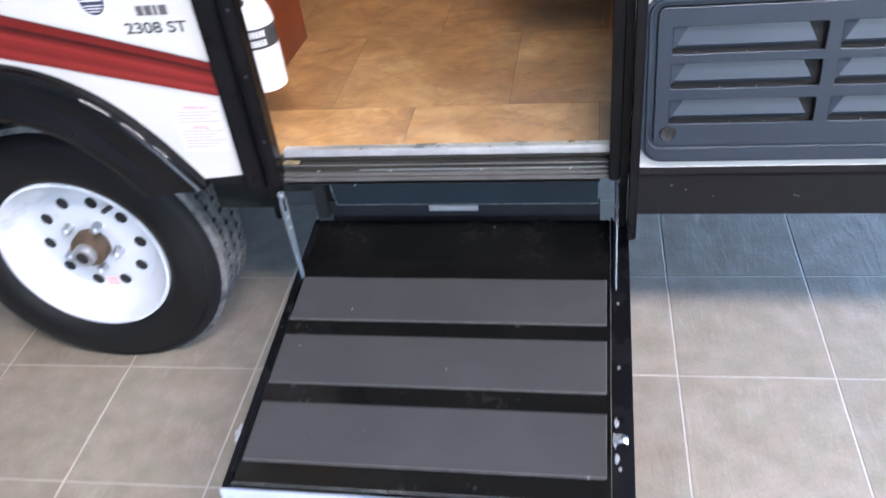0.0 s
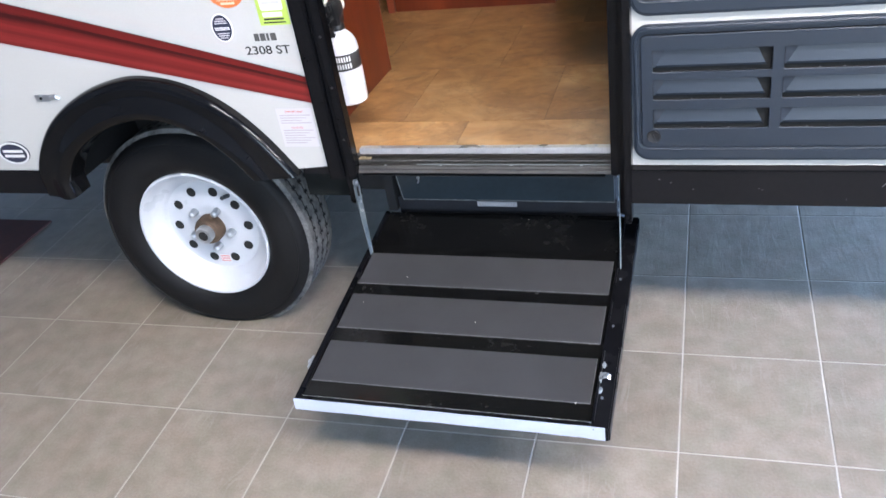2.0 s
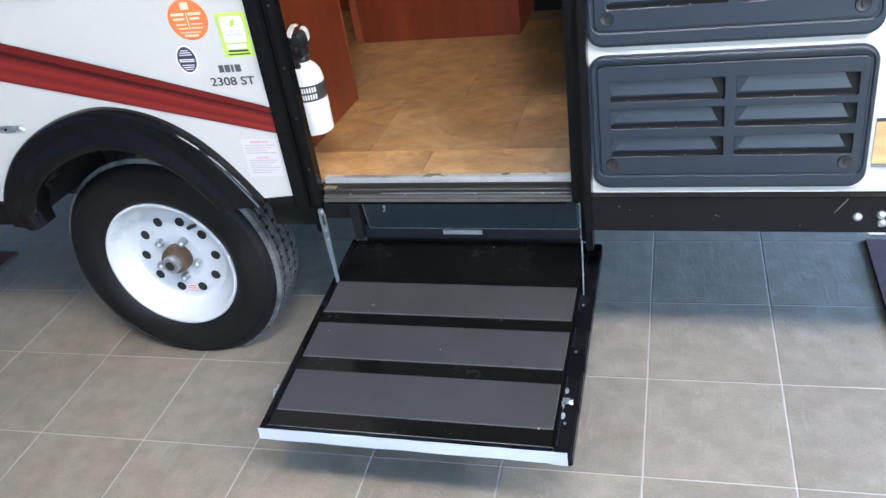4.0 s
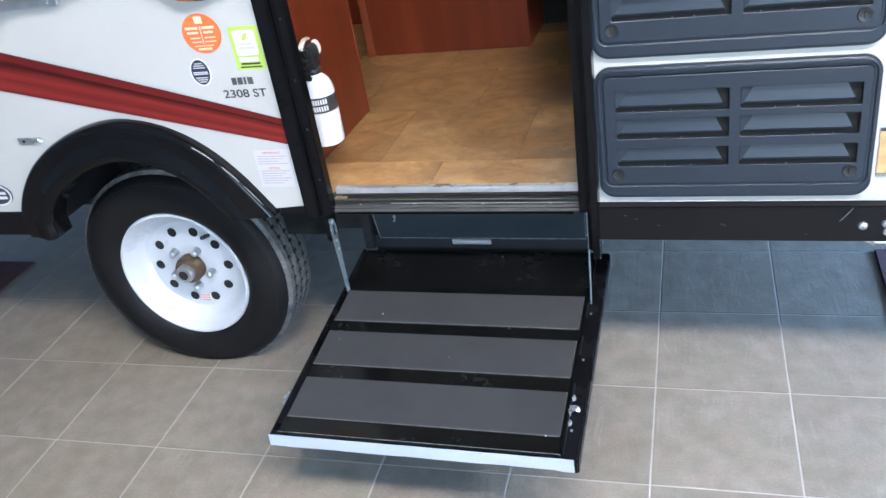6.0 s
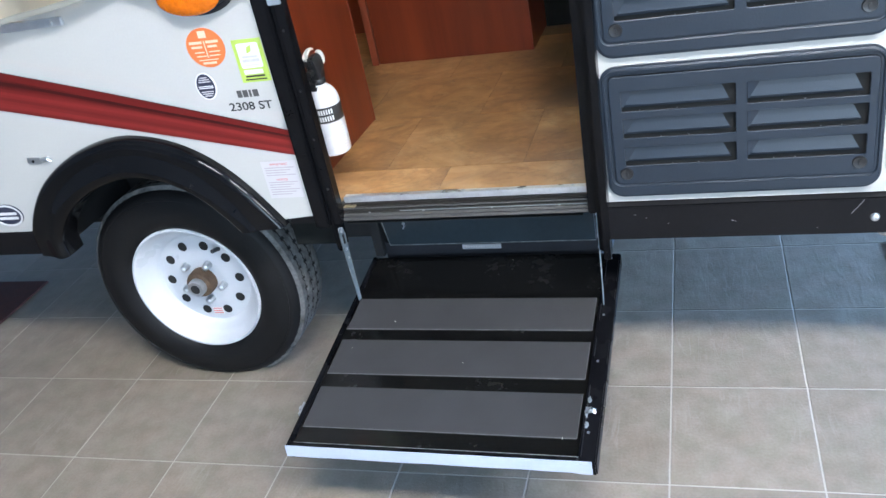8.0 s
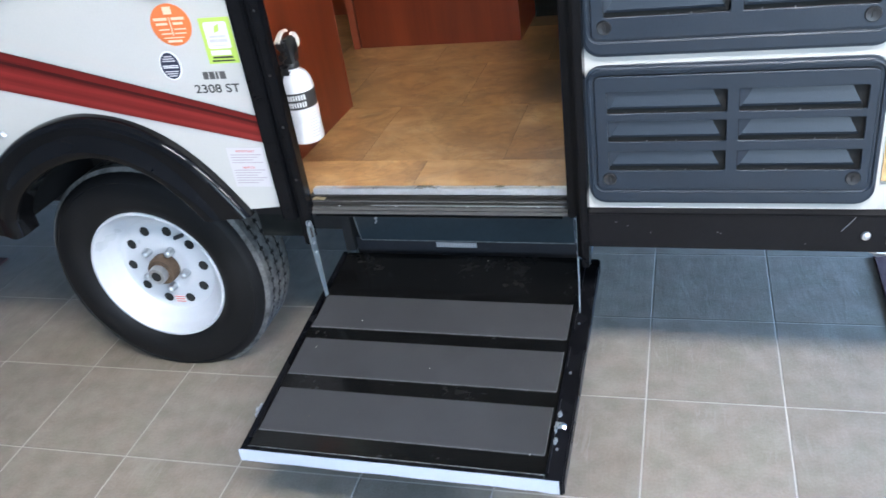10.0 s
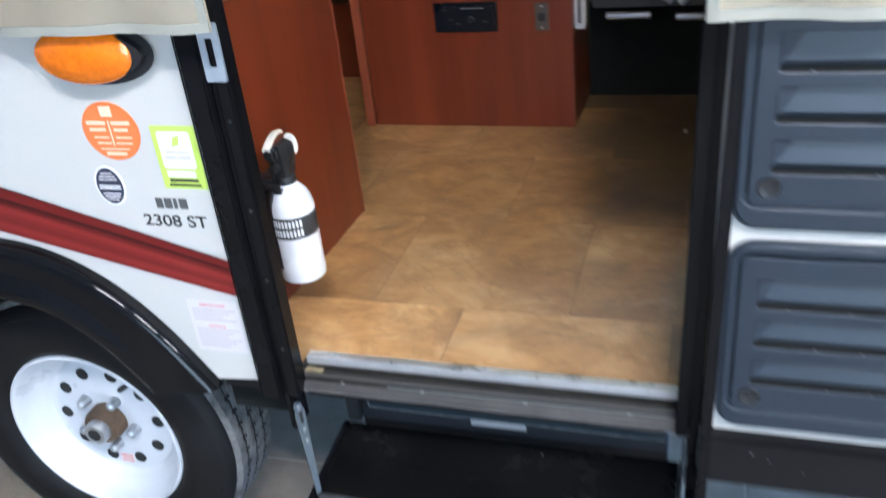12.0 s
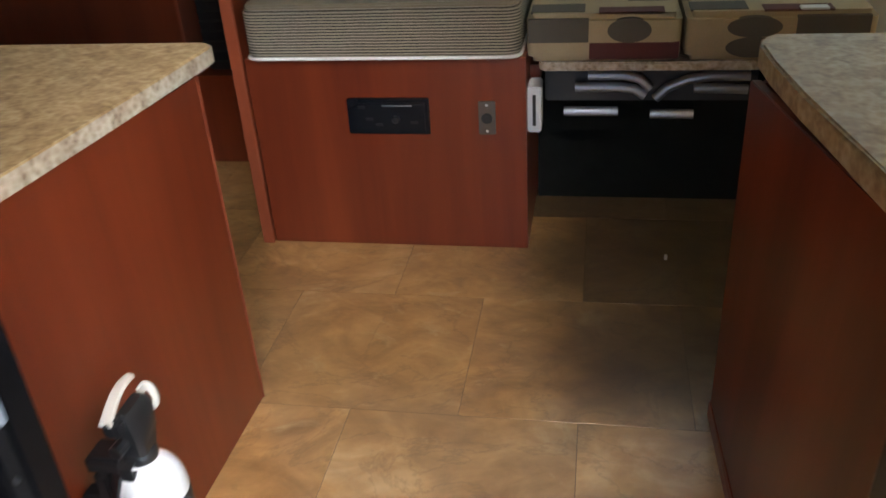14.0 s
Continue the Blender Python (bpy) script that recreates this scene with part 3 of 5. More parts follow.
def thicken(b, t):
    bmesh.ops.recalc_face_normals(b, faces=b.faces)
    bmesh.ops.solidify(b, geom=b.faces[:], thickness=t)
    return b


def screw(x, y, z, r=0.005, axis="y"):
    return lathe([(r * 0.3, -0.6 * r), (r * 0.8, -0.5 * r), (r, 0), (r, r * 0.3)], (x, y, z), axis, 10)


# ---- the showroom ----
structure = dict(kind="structure")
floor = solo("floor", box(-8, 8, -7, 7, -0.2, -0.0008), GROUT, (0, 0, -0.2), "pale grey grout bed under the slate-look floor tiles", "floor", **structure)
solo("wall_west", box(-8.2, -8, -7.2, 7.2, 0, 4.3), PLASTER, (-8.1, 0, 0), "plain painted showroom wall", "wall", **structure)
solo("wall_north", box(-8, 8, 7.0, 7.2, 0, 4.3), PLASTER, (0, 7.1, 0), "plain painted showroom wall", "wall", **structure)
solo("wall_east", prism([(-7.2, 0), (7.2, 0), (7.2, 4.3), (-7.2, 4.3)], "yz", 8.0, 8.2, [[(0.3, 0.35), (6.5, 0.35), (6.5, 3.1), (0.3, 3.1)]]), PLASTER,
     (8.1, 0, 0), "plain painted showroom wall with a wide window", "wall", **structure)
solo("wall_south", prism([(-8, 0), (8, 0), (8, 4.3), (-8, 4.3)], "xz", -7.2, -7.0, [[(1.5, 0.7), (7.7, 0.7), (7.7, 3.45), (1.5, 3.45)]]), PLASTER,
     (0, -7.1, 0), "plain painted showroom wall with a wide window", "wall", **structure)
solo("ceiling", box(-8.2, 8.2, -7.2, 7.2, 4.3, 4.5), CEIL, (0, 0, 4.3), "plain pale showroom ceiling", "ceiling", **structure)
win = thing("window_1", (4.6, -7.1, 0.7), "wide showroom window with grey metal frame", "window", kind="structure")
for k in range(6):
    x = 1.5 + k * 6.2 / 5
    part("window_frame", box(x - 0.03, x + 0.03, -7.14, -7.06, 0.7, 3.45, 0.004), ALU, win)
for z in (0.73, 3.42):
    part("window_frame", box(1.53, 7.67, -7.13, -7.07, z - 0.03, z + 0.03, 0.004), ALU, win)
win2 = thing("window_2", (8.1, 3.4, 0.35), "wide showroom window with grey metal frame", "window", kind="structure")
for k in range(6):
    y = 0.3 + k * 6.2 / 5
    part("window_frame", box(8.06, 8.14, y - 0.03, y + 0.03, 0.35, 3.1, 0.004), ALU, win2)
for z in (0.38, 3.07):
    part("window_frame", box(8.07, 8.13, 0.33, 6.47, z - 0.03, z + 0.03, 0.004), ALU, win2)
lamp = thing("ceiling_light", (1.22, -2.6, 4.3), "long ceiling light with a glowing white diffuser", "ceiling light", "ceiling lights")
part("frame", prism(rrect(0.47, 1.97, -2.95, -2.25, 0.02), "xy", 4.24, 4.3, [rrect(0.51, 1.93, -2.91, -2.29, 0.02)]), ALU, lamp)
part("diffuser", box(0.51, 1.93, -2.91, -2.29, 4.26, 4.28), LIGHTPANEL, lamp)
for k in range(1, 3):
    copy_thing(lamp, pose(1.22 + 2.1 * k, -2.6, 4.3))

# ---- the camper: body ----
camper = thing("camper_trailer", (0, 1.0, 0.0), "white folding tent camper with red stripe and open doorway", "camper")


ARCH = ((-1.055, 0.42), (-1.056, 0.50), (-1.050, 0.58), (-0.990, 0.672), (-0.914, 0.738), (-0.808, 0.793), (-0.690, 0.823), (-0.595, 0.820), (-0.503, 0.793), (-0.419, 0.742), (-0.345, 0.667), (-0.270, 0.560), (-0.19, 0.44))


def arch(inset, n_steps=6):
    """The wheel arch outline, a smooth curve from its rear foot over to its front foot, moved inwards by inset."""
    pts = []
    for k in range(1, len(ARCH) - 2):
        p0, p1, p2, p3 = (Vector(p) for p in ARCH[k - 1:k + 3])
        for j in range(n_steps + (k == len(ARCH) - 3)):
            t = j / n_steps
            p = 0.5 * (2 * p1 + (p2 - p0) * t + (2 * p0 - 5 * p1 + 4 * p2 - p3) * t * t + (3 * p1 - p0 - 3 * p2 + p3) * t ** 3)
            d = 0.5 * ((p2 - p0) + 2 * (2 * p0 - 5 * p1 + 4 * p2 - p3) * t + 3 * (3 * p1 - p0 - 3 * p2 + p3) * t * t)
            nrm = Vector((d.y, -d.x)).normalized()
            pts.append(tuple(p + nrm * inset))
    return pts


wall_pts = [(-2.2, 0.565)] + [(x, z) for x, z in arch(0.02) if z > 0.56] + [(-0.19, 0.578), (-0.19, 1.2), (-2.2, 1.2)]
side = part("side_wall", prism(wall_pts, "xz", 0.0, 0.03), WHITE, camper)
part("side_wall", box(0.515, 2.4, 0.0, 0.03, 0.582, 1.2), WHITE, camper)
part("rear_wall", box(-2.23, -2.2, 0.0, 2.08, 0.48, 1.2), WHITE, camper)
part("front_wall", box(2.4, 2.43, 0.0, 2.08, 0.48, 1.2), WHITE, camper)
part("far_wall", box(-2.2, 2.4, 2.05, 2.08, 0.48, 1.2), WHITE, camper)
part("skirt", box(0.519, 2.4, -0.022, 0.01, 0.497, 0.580, 0.003), SKIRT, camper, "black painted steel skirt with light scratches")
part("skirt", box(-2.2, -1.035, -0.004, 0.03, 0.488, 0.563, 0.004), SKIRT, camper)
part("skirt", box(-0.268, -0.193, 0.002, 0.03, 0.553, 0.5765, 0.003), SKIRT, camper)
part("inner_panel", box(-0.30, -0.165, 0.055, 0.062, 0.462, 0.56, 0.002), DARKFILL, camper)
part("skirt_lip", box(0.534, 2.39, -0.0245, -0.0225, 0.5735, 0.5795, 0.0008), SKIRT, camper)
for y in (0.3, 1.75):
    part("frame_rail", box(-2.2, -1.05, y, y + 0.05, 0.42, 0.52, 0.004), UNDER, camper)
    part("frame_rail", box(0.52, 2.4, y, y + 0.05, 0.42, 0.52, 0.004), UNDER, camper)
part("subfloor", box(-2.19, 2.39, 0.38, 2.05, 0.5, 0.541), UNDER, camper)
part("subfloor", box(-0.272, 2.39, 0.22, 0.38, 0.5, 0.541), UNDER, camper)
part("subfloor", box(0.52, 2.39, 0.03, 0.22, 0.5, 0.541), UNDER, camper)
part("subfloor", box(-0.19, 0.52, 0.06, 0.22, 0.53, 0.541), UNDER, camper)

# Red graphic, in rows along its length.
rows = []
for k in range(41):
    x = -2.2 + k * 2.01 / 40
    u = (x + 2.2) / 2.01
    top = 0.808 + 0.272 * ((-0.194 - x) / 0.725) * (0.79 - 0.10 * ((-0.194 - x) / 2.0))
    low = 0.743 + 0.177 * ((-0.194 - x) / 0.777) * (1.0 - 0.06 * ((-0.194 - x) / 2.0))
    rows.append([(x, -0.0025, low + (top - low) * j / 6) for j in range(7)])
bm = sweep(rows)
lay_uv = bm.loops.layers.uv.new("UVMap")
for f in bm.faces:
    for lp in f.loops:
        x, z = lp.vert.co.x, lp.vert.co.z
        k = round((x + 2.2) / 2.01 * 40)
        lo, hi = rows[k][0][2], rows[k][6][2]
        lp[lay_uv].uv = (x, (z - lo) / (hi - lo))
part("red_stripe", bm, RED, camper, "red airbrushed vinyl stripe with dark streaks")
thin = [[(x, -0.0035, rows[k][6][2] + dz) for dz in (-0.0008, 0.0008)] for k, x in enumerate(r[0][0] for r in rows)]
part("stripe_line", sweep(thin), INK, camper)

# Wheel arch trim: a flared band from the wall outwards and back under.
prof = [(0.0, 0.001), (0.0005, -0.012), (0.002, -0.019), (0.0055, -0.0255), (0.011, -0.0295), (0.018, -0.0315), (0.028, -0.0325), (0.040, -0.0335), (0.052, -0.036), (0.062, -0.0395),
        (0.071, -0.0435), (0.079, -0.046), (0.086, -0.0465), (0.093, -0.0445), (0.0985, -0.040), (0.1025, -0.033), (0.104, -0.024), (0.105, -0.01), (0.105, 0.03)]
bm = sweep([[(x, y, z) for x, z in arch(i, 10)] for i, y in prof])
front = [g for kind in (bm.verts, bm.edges, bm.faces) for g in kind if (g.co.x if isinstance(g, bmesh.types.BMVert) else sum((v.co.x for v in g.verts)) / len(g.verts)) > -0.6]
bmesh.ops.bisect_plane(bm, geom=front, plane_co=(0, 0, 0.560), plane_no=(0, 0, -1), clear_outer=True)
part("fender", bm, GLOSS, camper, "glossy black moulded plastic wheel arch", 75)
bm = sweep([[(x, y, z) for x, z in arch(0.05)] for y in (0.03, 0.36)])
part("wheel_well", bm, UNDER, camper)
part("wheel_well", prism([(-1.0, 0.46)] + arch(0.05) + [(-0.28, 0.46)], "xz", 0.36, 0.37), UNDER, camper)

# Wheel.
WC = Vector((-0.69, 0.09, 0.302))
wheel = new("wheel")
wheel.parent = camper
wheel.location = WC - Vector(camper.location)
R, W = 0.326, 0.2
tyre_prof = [(0.197, 0.012), (0.206, -0.004), (0.222, -0.015), (0.242, -0.020), (0.262, -0.018), (0.282, -0.014), (0.295, -0.0095), (0.2965, -0.0115), (0.301, -0.0105), (0.308, -0.005), (0.317, 0.005),
             (R - 0.003, 0.026), (R - 0.003, W - 0.045), (0.312, W - 0.026), (0.29, W - 0.012), (0.25, W), (0.21, W - 0.006), (0.197, W - 0.02)]
bm = lathe(tyre_prof, WC, "y", 72, True)
for v in bm.verts:
    v.co.z = max(v.co.z, 0.001)
part("tyre", bm, RUBBER, wheel, "black trailer tyre with dusty tread")
for j, (y0, y1) in enumerate(((0.010, 0.041), (0.0450, 0.0775), (0.0815, 0.114), (0.118, 0.150))):
    # A continuous rib with zigzag sides, cut by short slots.
    bm, ring, N = bmesh.new(), [], 372
    for k in range(N):
        a = 2 * math.pi * k / N
        zig = 0.0017 * (abs((k % 6) - 3) - 1.5)
        cut = k % 6 in (0, 1)
        rows_r = []
        for y, edge in ((y0 + (zig if j else 0), 1), (y0 + 0.007, 0), (y1 - 0.007, 0), (y1 + zig, 1)):
            top_r = R + 0.004 - (0.010 if y < 0.016 else 0.0) - (0.0045 if cut and edge else 0.0)
            rows_r.append((y, top_r))
        pts = [(rows_r[0][0], R - 0.012)] + rows_r + [(rows_r[3][0], R - 0.012)]
        ring.append([bm.verts.new(WC + Vector((r * math.cos(a), y, max(r * math.sin(a), 0.001 - WC.z)))) for y, r in pts])
    for k in range(N):
        for q in range(5):
            f = bm.faces.new((ring[k][q], ring[k][q + 1], ring[(k + 1) % N][q + 1], ring[(k + 1) % N][q]))
            # Rib sides and slots take the darker rubber, so groove shade is in the colour.
            f.material_index = 1 if q in (0, 4) or (k % 6 in (0, 1) and (q == 3 or (q == 1 and j))) else 0
    part("tread_rib", bm, TREAD, wheel, sharp=20).data.materials.append(RUBBER)
rim_prof = [(0.198, 0.010), (0.203, 0.002), (0.201, -0.004), (0.196, -0.005), (0.189, 0.003), (0.182, 0.020), (0.170, 0.034), (0.157, 0.042), (0.151, 0.050),
            (0.146, 0.056), (0.138, 0.0585), (0.128, 0.058), (0.095, 0.056), (0.080, 0.050), (0.072, 0.049), (0.050, 0.050), (0.044, 0.052)]
rim = part("rim", lathe(rim_prof, WC, "y", 72, caps=(0, 1)), RIM, wheel, "white painted steel rim with ten round holes", 30)
for k in range(10):
    a = 2 * math.pi * (k + 0.03) / 10
    part("rim_hole", lathe([(0.0145, -0.0012), (0.0145, 0.002)], WC + Vector((0.1155 * math.cos(a), 0.0572, 0.1155 * math.sin(a))), "y", 20), HOLE, wheel)
for k in range(5):
    a = 2 * math.pi * (k + 0.8) / 5
    part("lug_nut", lathe([(0.005, -0.025), (0.010, -0.021), (0.0112, -0.004), (0.013, 0.003)], WC + Vector((0.064 * math.cos(a), 0.047, 0.064 * math.sin(a))), "y", 8), STEEL, wheel)
part("hub", lathe([(0.042, 0.055), (0.042, 0.026), (0.039, 0.018), (0.034, 0.016)], WC, "y", 28), HUB, wheel, "rusty steel wheel hub")
part("hub_cap", lathe([(0.015, -0.004), (0.024, -0.004), (0.0265, 0.001), (0.0265, 0.016), (0.030, 0.018), (0.030, 0.03)], WC, "y", 28), STEEL, wheel)
part("hub_bore", lathe([(0.0145, -0.0055), (0.0145, -0.001)], WC, "y", 20), HOLE, wheel)
part("valve", tube([WC + Vector((0.080, 0.056, 0.100)), WC + Vector((0.083, 0.040, 0.107)), WC + Vector((0.089, 0.014, 0.117))], 0.0062), PLASTIC, wheel)
part("sticker", box(-0.702, -0.668, WC.y + 0.0550, WC.y + 0.0560, 0.176, 0.198), PAPER, wheel)
for z in (0.178, 0.186, 0.194):
    part("sticker_line", box(-0.700, -0.670, WC.y + 0.0540, WC.y + 0.0548, z, z + 0.0025), REDINK, wheel)
# Unseen far wheel, added to block light on the floor beneath the camper.
far_wheel = new("wheel")
far_wheel.parent = camper
far_wheel.location = Vector((-0.69, 1.99, 0.302)) - Vector(camper.location)
for nm, prof_rows, m in (("tyre", tyre_prof, RUBBER), ("rim", rim_prof, RIM)):
    bm = lathe([(r, -h) for r, h in prof_rows], (-0.69, 1.99, 0.302), "y", 48, nm == "tyre", (0, 1))
    for v in bm.verts:
        v.co.z = max(v.co.z, 0.001)
    part(nm, bm, m, far_wheel)
part("axle", tube([(-0.69, 0.24, 0.31), (-0.69, 1.8, 0.31)], 0.035), UNDER, camper)

# Doorway: posts, threshold, riser.
def leaning(bm):
    """The front door post leans a little outwards to the top."""
    for v in bm.verts:
        v.co.x += 0.016 * (v.co.z - 0.70)
    return bm


for x0, x1, y0, y1, z0, z1 in ((-0.192, -0.157, -0.012, 0.03, 0.545, 1.172), (-0.160, -0.146, 0.002, 0.05, 0.47, 1.172), (-0.148, -0.126, -0.004, 0.03, 0.548, 1.26)):
    part("door_post", box(x0, x1, y0, y1, z0, z1, 0.004), POST, camper)
for x0, x1, y0, y1, z0, z1 in ((0.480, 0.4985, 0.006, 0.06, 0.55, 1.262), (0.499, 0.5125, -0.002, 0.06, 0.455, 1.262), (0.513, 0.5285, -0.042, -0.0005, 0.455, 1.178)):
    part("door_post", leaning(box(x0, x1, y0, y1, z0, z1, 0.003)), POST, camper)
for x, y, z0, z1 in ((-0.1905, -0.0125, 0.55, 1.168), (-0.1600, -0.0125, 0.55, 1.168), (-0.1285, -0.0045, 0.552, 1.255), (-0.1462, -0.0045, 0.552, 1.255)):
    part("post_rib", box(x - 0.0012, x + 0.0012, y - 0.0012, y + 0.001, z0, z1, 0.0007, 2), POST, camper)
for x, y, z0, z1 in ((0.5145, -0.0425, 0.46, 1.175), (0.5265, -0.0425, 0.46, 1.175), (0.5005, -0.0025, 0.46, 1.255), (0.4815, 0.0055, 0.555, 1.255)):
    part("post_rib", leaning(box(x - 0.0012, x + 0.0012, y - 0.0012, y + 0.001, z0, z1, 0.0007, 2)), POST, camper)
for z in (0.63, 0.76, 0.88, 1.02):
    part("screw", screw(-0.137, -0.0045, z + 0.02, 0.0032), UNDER, camper)
plate = part("strike_plate", prism(rrect(-0.155, -0.124, 1.098, 1.178, 0.003), "xz", -0.0085, -0.0045, [rrect(-0.146, -0.134, 1.118, 1.158, 0.003)]), PLATE, camper, "bright steel strike plate")
part("threshold", box(-0.13, 0.478, 0.048, 0.052, 0.5835, 0.598, 0.0012), ALU, camper, "aluminium threshold angle strip")
part("threshold", box(-0.13, 0.478, 0.052, 0.067, 0.5945, 0.598, 0.001), MILL, camper)
for x in (-0.080, 0.178, 0.440):
    part("screw", screw(x, 0.060, 0.5985, 0.004, "z"), STEEL, camper)
part("end_clip", joined(box(-0.130, -0.098, 0.034, 0.046, 0.5768, 0.5785, 0.0006), box(-0.126, -0.112, 0.035, 0.044, 0.5787, 0.581, 0.0008)), BRASS, camper, "dull brass-coloured end clip")
part("sill", box(-0.142, 0.478, 0.028, 0.0475, 0.553, 0.5755, 0.004), SILL, camper)
part("sill", box(-0.142, 0.478, 0.0482, 0.066, 0.553, 0.5805), SILL, camper)
part("sill", box(-0.15, 0.490, 0.012, 0.027, 0.551, 0.559, 0.002), DARKALU, camper)
part("sill", box(-0.145, 0.486, 0.018, 0.027, 0.5595, 0.5655, 0.0015), DARKALU, camper)
part("sill_bead", tube([(-0.14 + 0.0618 * k, 0.0295, 0.5762) for k in range(11)], 0.0016, 8), DARKALU, camper)
part("sill", box(0.02, 0.478, 0.0255, 0.0275, 0.5665, 0.5690, 0.0006), GREYPL, camper)
for x in (-0.06, 0.08, 0.25, 0.41):
    part("screw", screw(x, 0.0275, 0.563, 0.0035), STEEL, camper)
part("riser", prism([(-0.104, 0.370), (0.458, 0.370), (0.458, 0.5), (-0.120, 0.5)], "xz", 0.196, 0.2045, bev=0.001, seg=1), RISER, camper, "dark painted steel step riser")
part("riser_edge", prism([(-0.104, 0.3685), (0.458, 0.3685), (0.458, 0.3702), (-0.104, 0.3702)], "xz", 0.1954, 0.199), WORN, camper, "worn paint along the riser's lower edge")
part("riser_edge", prism([(-0.1055, 0.371), (-0.1042, 0.371), (-0.1202, 0.499), (-0.1215, 0.499)], "xz", 0.1954, 0.199), WORN, camper)
part("riser_lip", box(-0.124, 0.462, 0.2052, 0.213, 0.296, 0.372, 0.001), LIP, camper)
part("riser_bracket", box(-0.151, -0.1245, 0.19, 0.23, 0.336, 0.5, 0.002), UNDER, camper)
part("riser_top", box(-0.124, 0.462, 0.02, 0.21, 0.54, 0.541), UNDER, camper)
# Unseen box added behind the riser to keep side light off the floor.
part("step_box", box(-0.118, 0.458, 0.214, 1.5, 0.17, 0.498), UNDER, camper)
# Short bar added to hide the lit floor behind and block side light.
part("frame_rail", box(-0.29, -0.153, 0.26, 0.31, 0.36, 0.4995, 0.004), UNDER, camper)
part("riser_screw", joined(screw(-0.052, 0.1955, 0.436, 0.0045), tube([(-0.052, 0.194, 0.436), (-0.049, 0.190, 0.430), (-0.053, 0.189, 0.424)], 0.0022, 8)), STEEL, camper, "small bright hook screw")
part("rating_plate", box(0.098, 0.205, 0.2040, 0.2050, 0.346, 0.3605), ALU, camper, "silver printed rating plate")
for k in range(14):
    part("plate_print", box(0.104 + k * 0.007, 0.108 + k * 0.007, 0.2035, 0.2039, 0.350, 0.357), FAINT, camper)

# Fold-down entry platform, tipped a little to the front.
step = new("entry_step")
step.parent = camper
step.location = Vector((0.18, 0.2, 0.31)) - Vector(camper.location)
step["label"] = "fold-down black entry platform with grey grip strips"
S0, SL = 0.318, 0.112


def sloped(bm):
    for v in bm.verts:
        v.co.z += S0 + SL * (v.co.y - 0.0)
    return bm


part("board", sloped(box(-0.142, 0.482, -0.462, 0.182, -0.028, 0.0, 0.002)), BOARD, step, "scuffed glossy black board")
part("side_rail", sloped(box(0.483, 0.519, -0.476, 0.182, -0.034, -0.001, 0.003)), BLACK, step)
part("side_lip", sloped(box(0.483, 0.488, -0.462, 0.18, 0.0, 0.007, 0.001)), BLACK, step)
part("side_rail", sloped(box(-0.156, -0.143, -0.472, 0.182, -0.034, 0.004, 0.003)), BLACK, step)
part("board_edge", sloped(box(-0.141, 0.4815, -0.4634, -0.4622, -0.004, 0.0012)), WORN, step, "scratched bright edge of the board")
part("front_rail", sloped(box(-0.156, 0.482, -0.474, -0.4635, -0.034, 0.003, 0.002)), BLACK, step)
bm = sweep([[(-0.158 + 0.668 * k / 32, y + 0.0002 * math.sin(k * 1.3), z - 0.0005 * math.sin(k * 0.7) * (z < -0.02) - 0.003 * (k > 30) * (z < -0.02)) for z, y in ((0.002, -0.4755), (-0.012, -0.4768), (-0.026, -0.4778))] for k in range(33)])
part("edge_tape", sloped(thicken(bm, 0.0015)), TAPE, step, "white tape along the front edge")
for y1, y0 in ((0.008, -0.104), (-0.143, -0.256), (-0.299, -0.418)):
    # Pale lines stand in for the highlight on the strip's front and right edges.
    part("strip_edge", sloped(box(-0.136, 0.474, y0 - 0.0011, y0 - 0.0001, 0.0003, 0.0024)), EDGE, step)
    part("strip_edge", sloped(box(0.4741, 0.4752, y0, y1, 0.0003, 0.0024)), EDGE, step)
    part("grip_strip", sloped(box(-0.136, 0.474, y0, y1, 0.0005, 0.0022, 0.0006)), GRIP, step, "grey grit anti-slip strip")
random.seed(7)
for k in range(8):
    x, y = random.uniform(-0.12, 0.46), random.uniform(-0.45, 0.19)
    r = random.uniform(0.0005, 0.0011)
    part("crumb", sloped(box(x - r, x + r * random.uniform(0.6, 2), y - r, y + r, 0.001, 0.0038, 0.0004)), BONE if k % 3 else HUB, step)
for x, y in ((0.492, -0.05), (0.492, -0.20), (0.492, -0.40), (0.492, 0.16)):
    part("screw", sloped(screw(x + 0.004, y, 0.0, 0.003, "z")), STEEL, step)
tab = [[(0.484 + 0.025 * u, -0.351 + dy * (1 - 0.35 * u) - 0.006 * u, 0.004 + 0.011 * math.sin(2.2 * u) + dz) for u in [q / 8 for q in range(9)]] for dy, dz in ((-0.010, 0.0), (-0.002, 0.0035), (0.010, 0.0))]
drops = [lathe([(0.0012, -0.004), (0.0040, -0.0025), (0.0046, 0.0), (0.0046, 0.003)], (0.4905, y, 0.0035), "z", 14) for y in (-0.318, -0.383)]
flaps = [prism([(0.486, y - 0.006), (0.492, y - 0.008), (0.4955, y), (0.491, y + 0.010), (0.4865, y + 0.004)], "xy", 0.001, 0.0042, bev=0.001) for y in (-0.316, -0.384)]
latch = part("latch", sloped(joined(thicken(sweep(tab), 0.0018), box(0.484, 0.490, -0.364, -0.338, 0.0, 0.0075, 0.0015), *drops, *flaps)), LATCH, step, "bright zinc wing latch")
